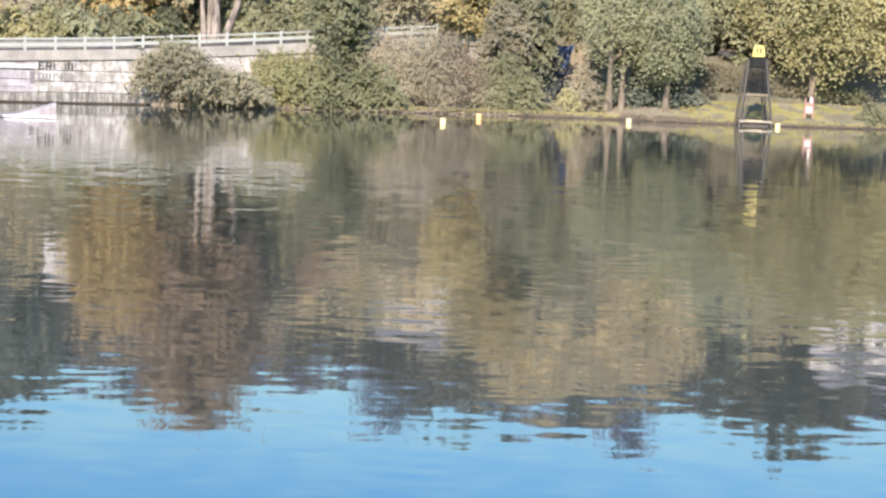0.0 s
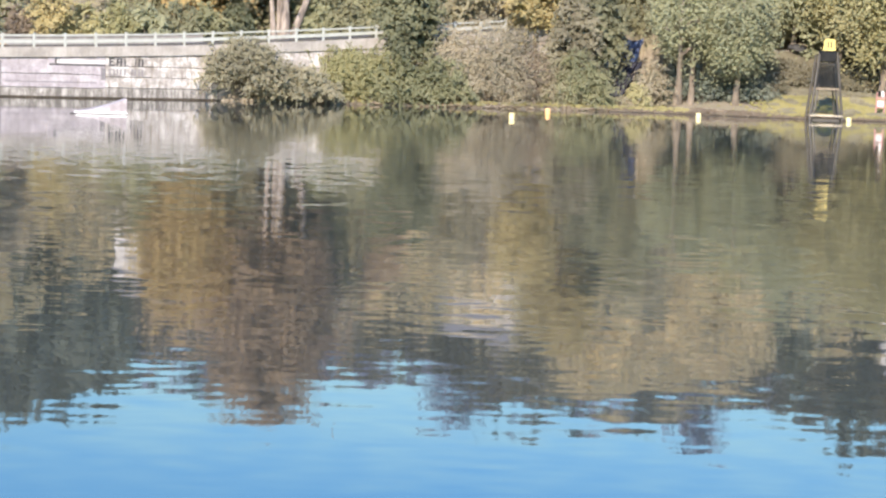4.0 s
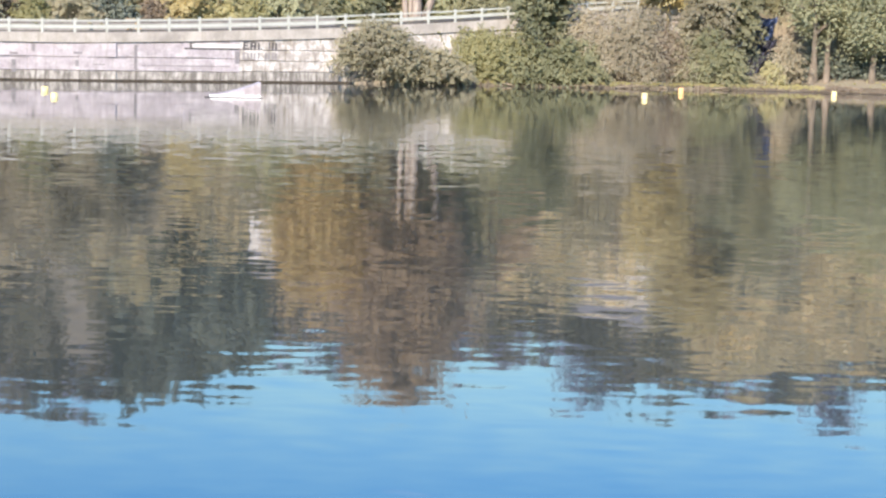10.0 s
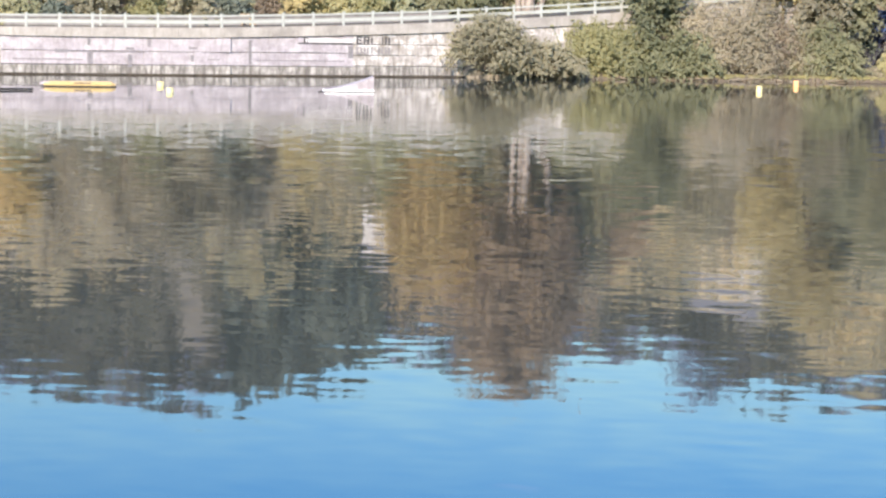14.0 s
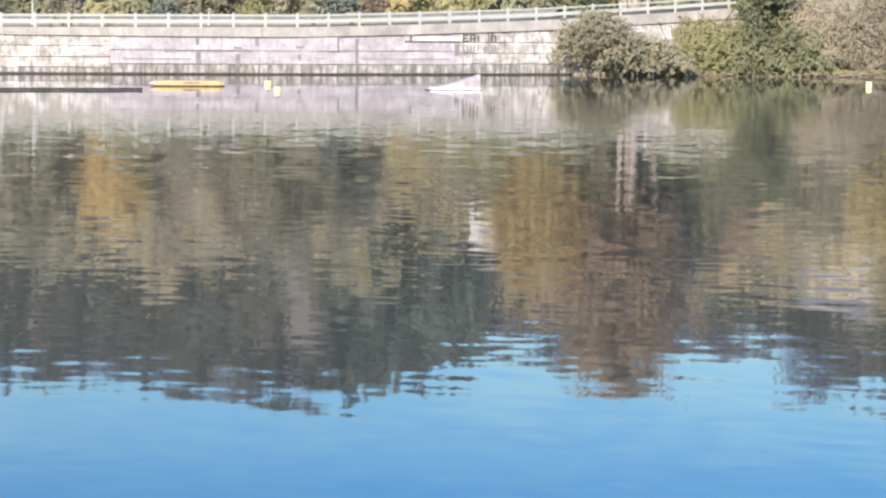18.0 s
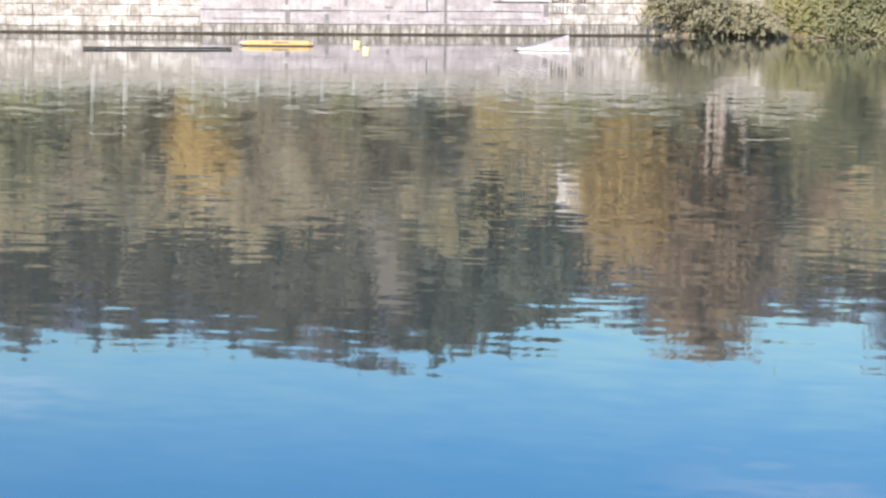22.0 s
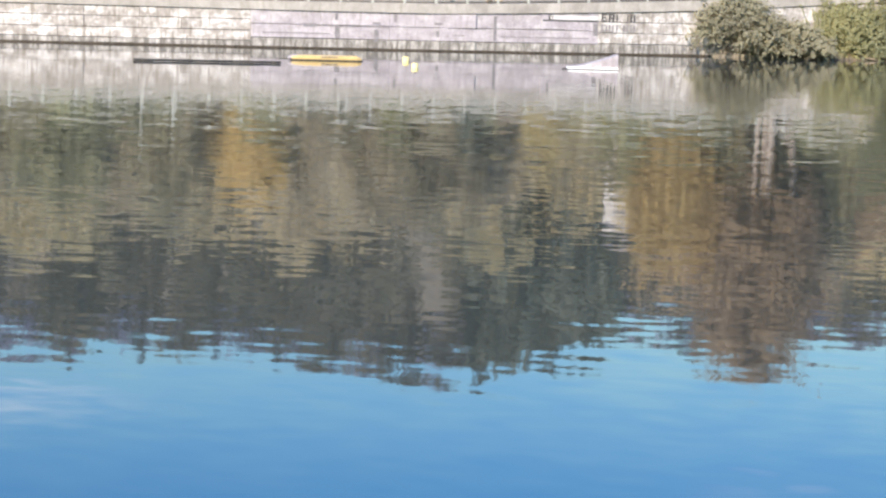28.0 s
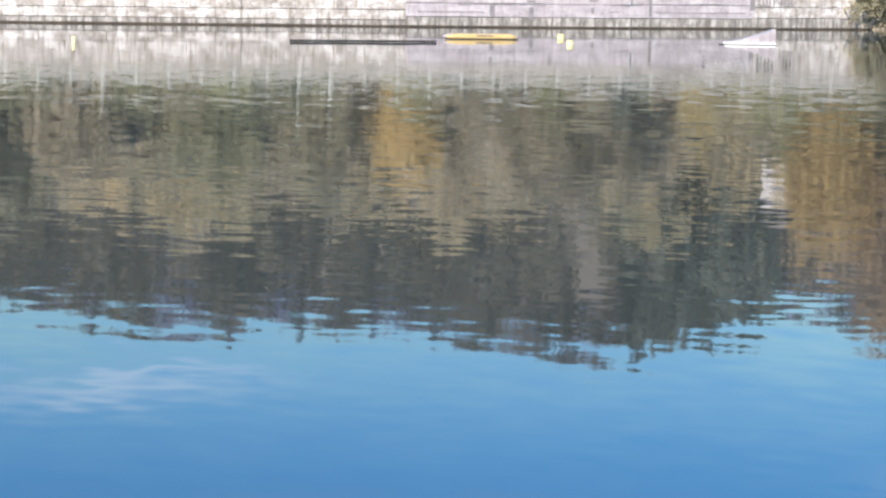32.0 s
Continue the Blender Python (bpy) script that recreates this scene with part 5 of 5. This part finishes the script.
def house(x, y, w, d, h, rz, wall_mat, roof_mat, label, rows=2, cols=4, name="house", hip=1.8):
    z = ground_z(x, y) - 1.5
    ob = thing(name, x, y, z, rz, label, "house", "houses on the hillside")
    bm = bmesh.new()
    box(bm, pose(0, 0, h / 2), w, d, h)
    part("wall", bm, wall_mat, ob)
    bm = bmesh.new()
    e = 0.5
    a = [bm.verts.new(v) for v in ((-w / 2 - e, -d / 2 - e, h), (w / 2 + e, -d / 2 - e, h), (w / 2 + e, d / 2 + e, h), (-w / 2 - e, d / 2 + e, h), (-w / 2 + hip, 0, h + d * 0.38), (w / 2 - hip, 0, h + d * 0.38))]
    for f in ((0, 1, 5, 4), (2, 3, 4, 5), (1, 2, 5), (3, 0, 4), (3, 2, 1, 0)):
        bm.faces.new([a[i] for i in f])
    roof = part("roof", bm, roof_mat, ob)
    bm = bmesh.new()
    box(bm, pose(w * 0.2, 0.6, h + d * 0.38), 0.7, 0.7, 1.2, 0.04)
    part("chimney", bm, M_JOINT, roof)
    for r in range(rows):
        for c in range(cols):
            xx = -w / 2 + (c + 0.5) * w / cols
            zz = 2.6 + r * (h - 2.2) / rows
            ww = min(1.25, 0.62 * w / cols)
            bm = bmesh.new()
            box(bm, pose(xx, -d / 2, zz), ww, 0.16, 1.6, 0.02)
            wd = part("window", bm, M_WHITE, ob)
            bm = bmesh.new()
            box(bm, pose(xx, -d / 2 - 0.085, zz), ww - 0.2, 0.03, 1.35)
            part("pane", bm, M_PANE, wd)
    return ob


HOUSES = [(10.5, 172), (0.8, 246), (-11.3, 270), (-12.6, 258)]
house(*polar(10.5, 172), 2.6, 2.4, 14.9 - ground_z(*polar(10.5, 172)) + 1.5, 12, M_CHALK, M_SLATE, "white plastered house with dark roof among trees", 4, 2, hip=0.5)
house(*polar(0.8, 246), 10, 6, 8.6, -5, M_PARAPET, M_SLATE, "pale rendered house with grey roof on the hillside")
house(*polar(-11.3, 270), 10, 8, 7.8, -12, M_CHALK, M_SLATE, "large white plastered house with grey roof on the hillside", 2, 5)
house(*polar(-12.6, 258), 12, 8, 8.8, -14, M_CHALK, M_SLATE, "large white plastered house with grey roof on the hillside", 2, 5)

# ---- hillside woods ----


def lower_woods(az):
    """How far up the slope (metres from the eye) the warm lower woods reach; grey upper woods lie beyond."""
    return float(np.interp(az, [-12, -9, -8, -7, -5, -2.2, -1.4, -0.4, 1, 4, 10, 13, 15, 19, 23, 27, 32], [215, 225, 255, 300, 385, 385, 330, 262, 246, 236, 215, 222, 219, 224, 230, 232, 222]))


def woods(name, mat, az0, az1, d0, d1, count, h0, h1, seed, label, cone=False, per=300, size=0.06, tier=None):
    """Many trees of a slope in one mesh; tier: +1 keeps to the lower woods, -1 to the slope above them."""
    rng = np.random.default_rng(seed)
    tmpl = []
    for _ in range(6):
        k = 22
        c = crown_points(rng, k, 0.36, 0.36, 0.1, 0.95, cone=cone)
        r = rng.uniform(0.10, 0.17, k) * (1.2 - 0.8 * c[:, 2] if cone else 1)
        tmpl.append(clumps(rng, c, r, per // k, size, 0.9, lobed=0.4))
    out = []
    for i in range(count):
        a = rng.uniform(az0, az1)
        dd = math.sqrt(rng.uniform(d0 * d0, d1 * d1))
        x, y = polar(a, dd)
        if y - shore(x) < 26 or any(abs(a - ha) < 1.3 and hd - (34 if ha < -5 else 17 if ha < 5 else 14) < dd < hd + 9 for ha, hd in HOUSES):
            continue
        if tier and (lower_woods(a) - dd) * tier < 0:
            continue
        h = rng.uniform(h0, h1)
        w = h * rng.uniform(0.8, 1.15) * (0.55 if cone else 1.0)
        t = rng.uniform(0, 6.28)
        q = tmpl[i % 6]
        cs, sn = math.cos(t), math.sin(t)
        p = np.stack([(q[..., 0] * cs - q[..., 1] * sn) * w + x, (q[..., 0] * sn + q[..., 1] * cs) * w + y, q[..., 2] * h + ground_z(x, y) - 0.5], -1)
        out.append(p)
    ob = new(name, quads_mesh(name, np.concatenate(out), mat))
    return tagged(ob, label, "woods", kind="stuff")


woods("bare_ridge_woods", M_HAZEWOODS, -30, 50, 430, 590, 700, 8, 12, 12, "bare grey woods along the ridge, tinted blue for haze", per=150, size=0.085)
woods("upper_woods", M_SHADEWOODS, -30, 50, 210, 450, 700, 9, 14, 11, "grey-olive autumn woods, darkened for shade, high on the hillside", per=176, size=0.08, tier=-1)
woods("lower_woods", M_WOODS, -30, 50, 178, 400, 1500, 9, 13, 1, "tan and olive autumn woods low on the hillside", tier=1, per=484, size=0.042)
woods("olive_woods", M_OLIVE, -30, 50, 178, 400, 300, 9, 13, 2, "olive green trees scattered in the hillside woods", tier=1)
woods("olive_woods", M_OLIVE, 22.5, 50, 178, 400, 300, 9, 13, 23, "olive green trees scattered in the hillside woods", tier=1)
woods("golden_woods", M_GOLD, -30, 50, 178, 300, 60, 8, 11, 3, "golden trees scattered in the hillside woods", tier=1)
woods("conifer_woods", M_CONIFER, 10.5, 14.6, 196, 400, 150, 13, 19, 4, "dark conifer stand on the hillside", True)
woods("ridge_conifers", M_CONIFER, -30, 50, 500, 590, 60, 10, 16, 5, "dark conifers along the ridge", True)
woods("ridge_trees", M_HAZEWOODS, 1.0, 1.7, 535, 550, 5, 15, 19, 21, "tall bare trees standing out on the ridge", per=242, size=0.06)
woods("ridge_trees", M_HAZEWOODS, -5.5, -4.9, 535, 550, 4, 15, 19, 22, "tall bare trees standing out on the ridge", per=242, size=0.06)
woods("tall_conifers", M_CONIFER, -10.2, -9.2, 285, 325, 9, 15, 21, 7, "tall dark conifers beside the white houses", True)
woods("bank_conifers", M_CONIFER, -8.7, -7.4, 190, 260, 16, 12, 17, 6, "dark conifer group on the hillside", True)

# ---- grass on the bank ----
rg = np.random.default_rng(5)
n = 9000
gx = np.concatenate([rg.uniform(18.4, 34, n) - rg.exponential(0.7, n), rg.uniform(-14, 12, n // 3)])
gd = np.concatenate([rg.uniform(0.1, 6.4, n), rg.uniform(0.1, 1.6, n // 3)])
pos = np.array([(x, shore(x) + d, ground_z(x, shore(x) + d) + 0.08) for x, d in zip(gx, gd)])
out = np.tile(np.array([0.0, -1.0, 0.2]), (len(pos), 1))
g = new("grass", quads_mesh("grass", leaves(rg, pos, out, 0.16, 0.8, 2.2), M_GRASS))
tagged(g, "dry yellow-green grass on the sunny bank", "grass", kind="stuff")

n = 9000
tx = rg.uniform(14, 34, n)
pos = np.array([(x, shore(x) + d, ground_z(x, shore(x) + d) + 0.12) for x, d in zip(tx, np.where(tx < 27, 7.2 + 7 * rg.uniform(0, 1, n), rg.uniform(0.3, 3, n)))])
wx, wd = rg.uniform(17.5, 34, n), rg.uniform(0.2, 7.5, n)
tuft = np.array([noise.noise((x * 0.8, d * 1.1, 3.0)) > 0.22 for x, d in zip(wx, wd)])
pos = np.concatenate([pos, np.array([(x, shore(x) + d, ground_z(x, shore(x) + d) + 0.13) for x, d in zip(wx[tuft], wd[tuft])])])
n = len(pos)
tan = new("dry_grass", quads_mesh("dry_grass", leaves(rg, pos, np.tile(np.array([0.0, -1.0, 0.3]), (n, 1)), 0.26, 0.7, 2.2), M_HEDGE))
tagged(tan, "tall dry tan grass and weeds on the slope", "grass", kind="stuff")
n = 9000
lx = rg.uniform(-14, 34, n)
ld = rg.uniform(-0.15, 1.5, n)
pos = np.array([(x, shore(x) + d, ground_z(x, shore(x) + d) + 0.05) for x, d in zip(lx, ld)])
lit = new("leaf_litter", quads_mesh("leaf_litter", leaves(rg, pos, np.tile(np.array([0.0, -0.6, 0.7]), (n, 1)), 0.17, 0.3, 1.6), M_SCRUB))
tagged(lit, "dry brown leaf litter and stalks along the water's edge", "litter", kind="stuff")

# tall stalks rising from the bushes beside the quay
n = 240
rx_ = rg.uniform(-13.2, -8.6, n)
foot = np.array([(x, shore(x) + d, gz(x, shore(x) + d)) for x, d in zip(rx_, rg.uniform(0.8, 2.2, n))])
tall = rg.uniform(1.8, 3.7, n)[:, None]
bow = np.stack([rg.normal(0, 0.22, n), rg.normal(0, 0.15, n), np.ones(n)], 1) * tall
wide = np.array([0.045, 0.0, 0.0])
stalks = [np.stack([foot - wide, foot + wide, foot + bow + wide * 0.3, foot + bow - wide * 0.3], 1)]
for f in np.linspace(0.35, 1.0, 9):
    stalks.append(leaves(rg, foot + bow * f, np.tile(np.array([0.0, -1.0, 0.3]), (n, 1)), 0.13, 0.5, 2.4))
reeds = new("reeds", quads_mesh("reeds", np.concatenate(stalks), M_LIME))
tagged(reeds, "tall yellow-green stalks rising among the bank bushes", "reeds", kind="stuff")

# ---- edging of the earth bank ----
edging = thing("bank_edging", 20, 145, 0, 0, "low weathered timber edging along the earth bank", "edging", kind="structure")
re_ = random.Random(8)
for i in range(34):
    x0 = 6.4 + i * 1.6
    x1 = x0 + 1.55
    y0, y1 = shore(x0) - 0.12, shore(x1) - 0.12
    bm = bmesh.new()
    box(bm, pose((x0 + x1) / 2 - 20, (y0 + y1) / 2 - 145, -0.13 + re_.uniform(-0.02, 0.03), 0, re_.uniform(-1, 1), math.degrees(math.atan2(y1 - y0, x1 - x0))), 1.55, 0.14, 0.42, 0.02)
    part("plank", bm, M_WATERLINE, edging)


def branch(x, y, rz, l, seed):
    r = np.random.default_rng(seed)
    ob = thing("fallen_branch", x, y, max(ground_z(x, y), 0.0) + 0.05, rz, "bare grey fallen branch at the water's edge", "branch", "fallen branches on the bank")
    bm = bmesh.new()
    pts = [Vector((l * t, 0.15 * math.sin(4 * t), 0.12 * l * t * (1 - 0.5 * t) + 0.02)) for t in np.linspace(0, 1, 6)]
    tube(bm, pts, [0.08, 0.07, 0.06, 0.045, 0.03, 0.015], 7)
    for k in range(5):
        p = pts[1 + k % 4]
        e = p + Vector((r.uniform(0.2, 0.7), r.uniform(-0.5, 0.5), r.uniform(0.05, 0.5)))
        tube(bm, [p, p.lerp(e, 0.5) + Vector((0, 0, 0.05)), e], [0.03, 0.022, 0.008], 5)
    part("limb", bm, M_TIMBER, ob)


for i, (x, d, rz, l) in enumerate(((-9.0, -0.3, 165, 2.6), (-5.5, -0.2, 10, 2.2), (-2.4, -0.4, 20, 2.8), (1.2, -0.3, 150, 2.4), (4.2, -0.2, 8, 2.0), (11.6, 0.3, 30, 2.2), (14.4, 0.2, 140, 2.6))):
    branch(x, shore(x) + d, rz, l, 60 + i)
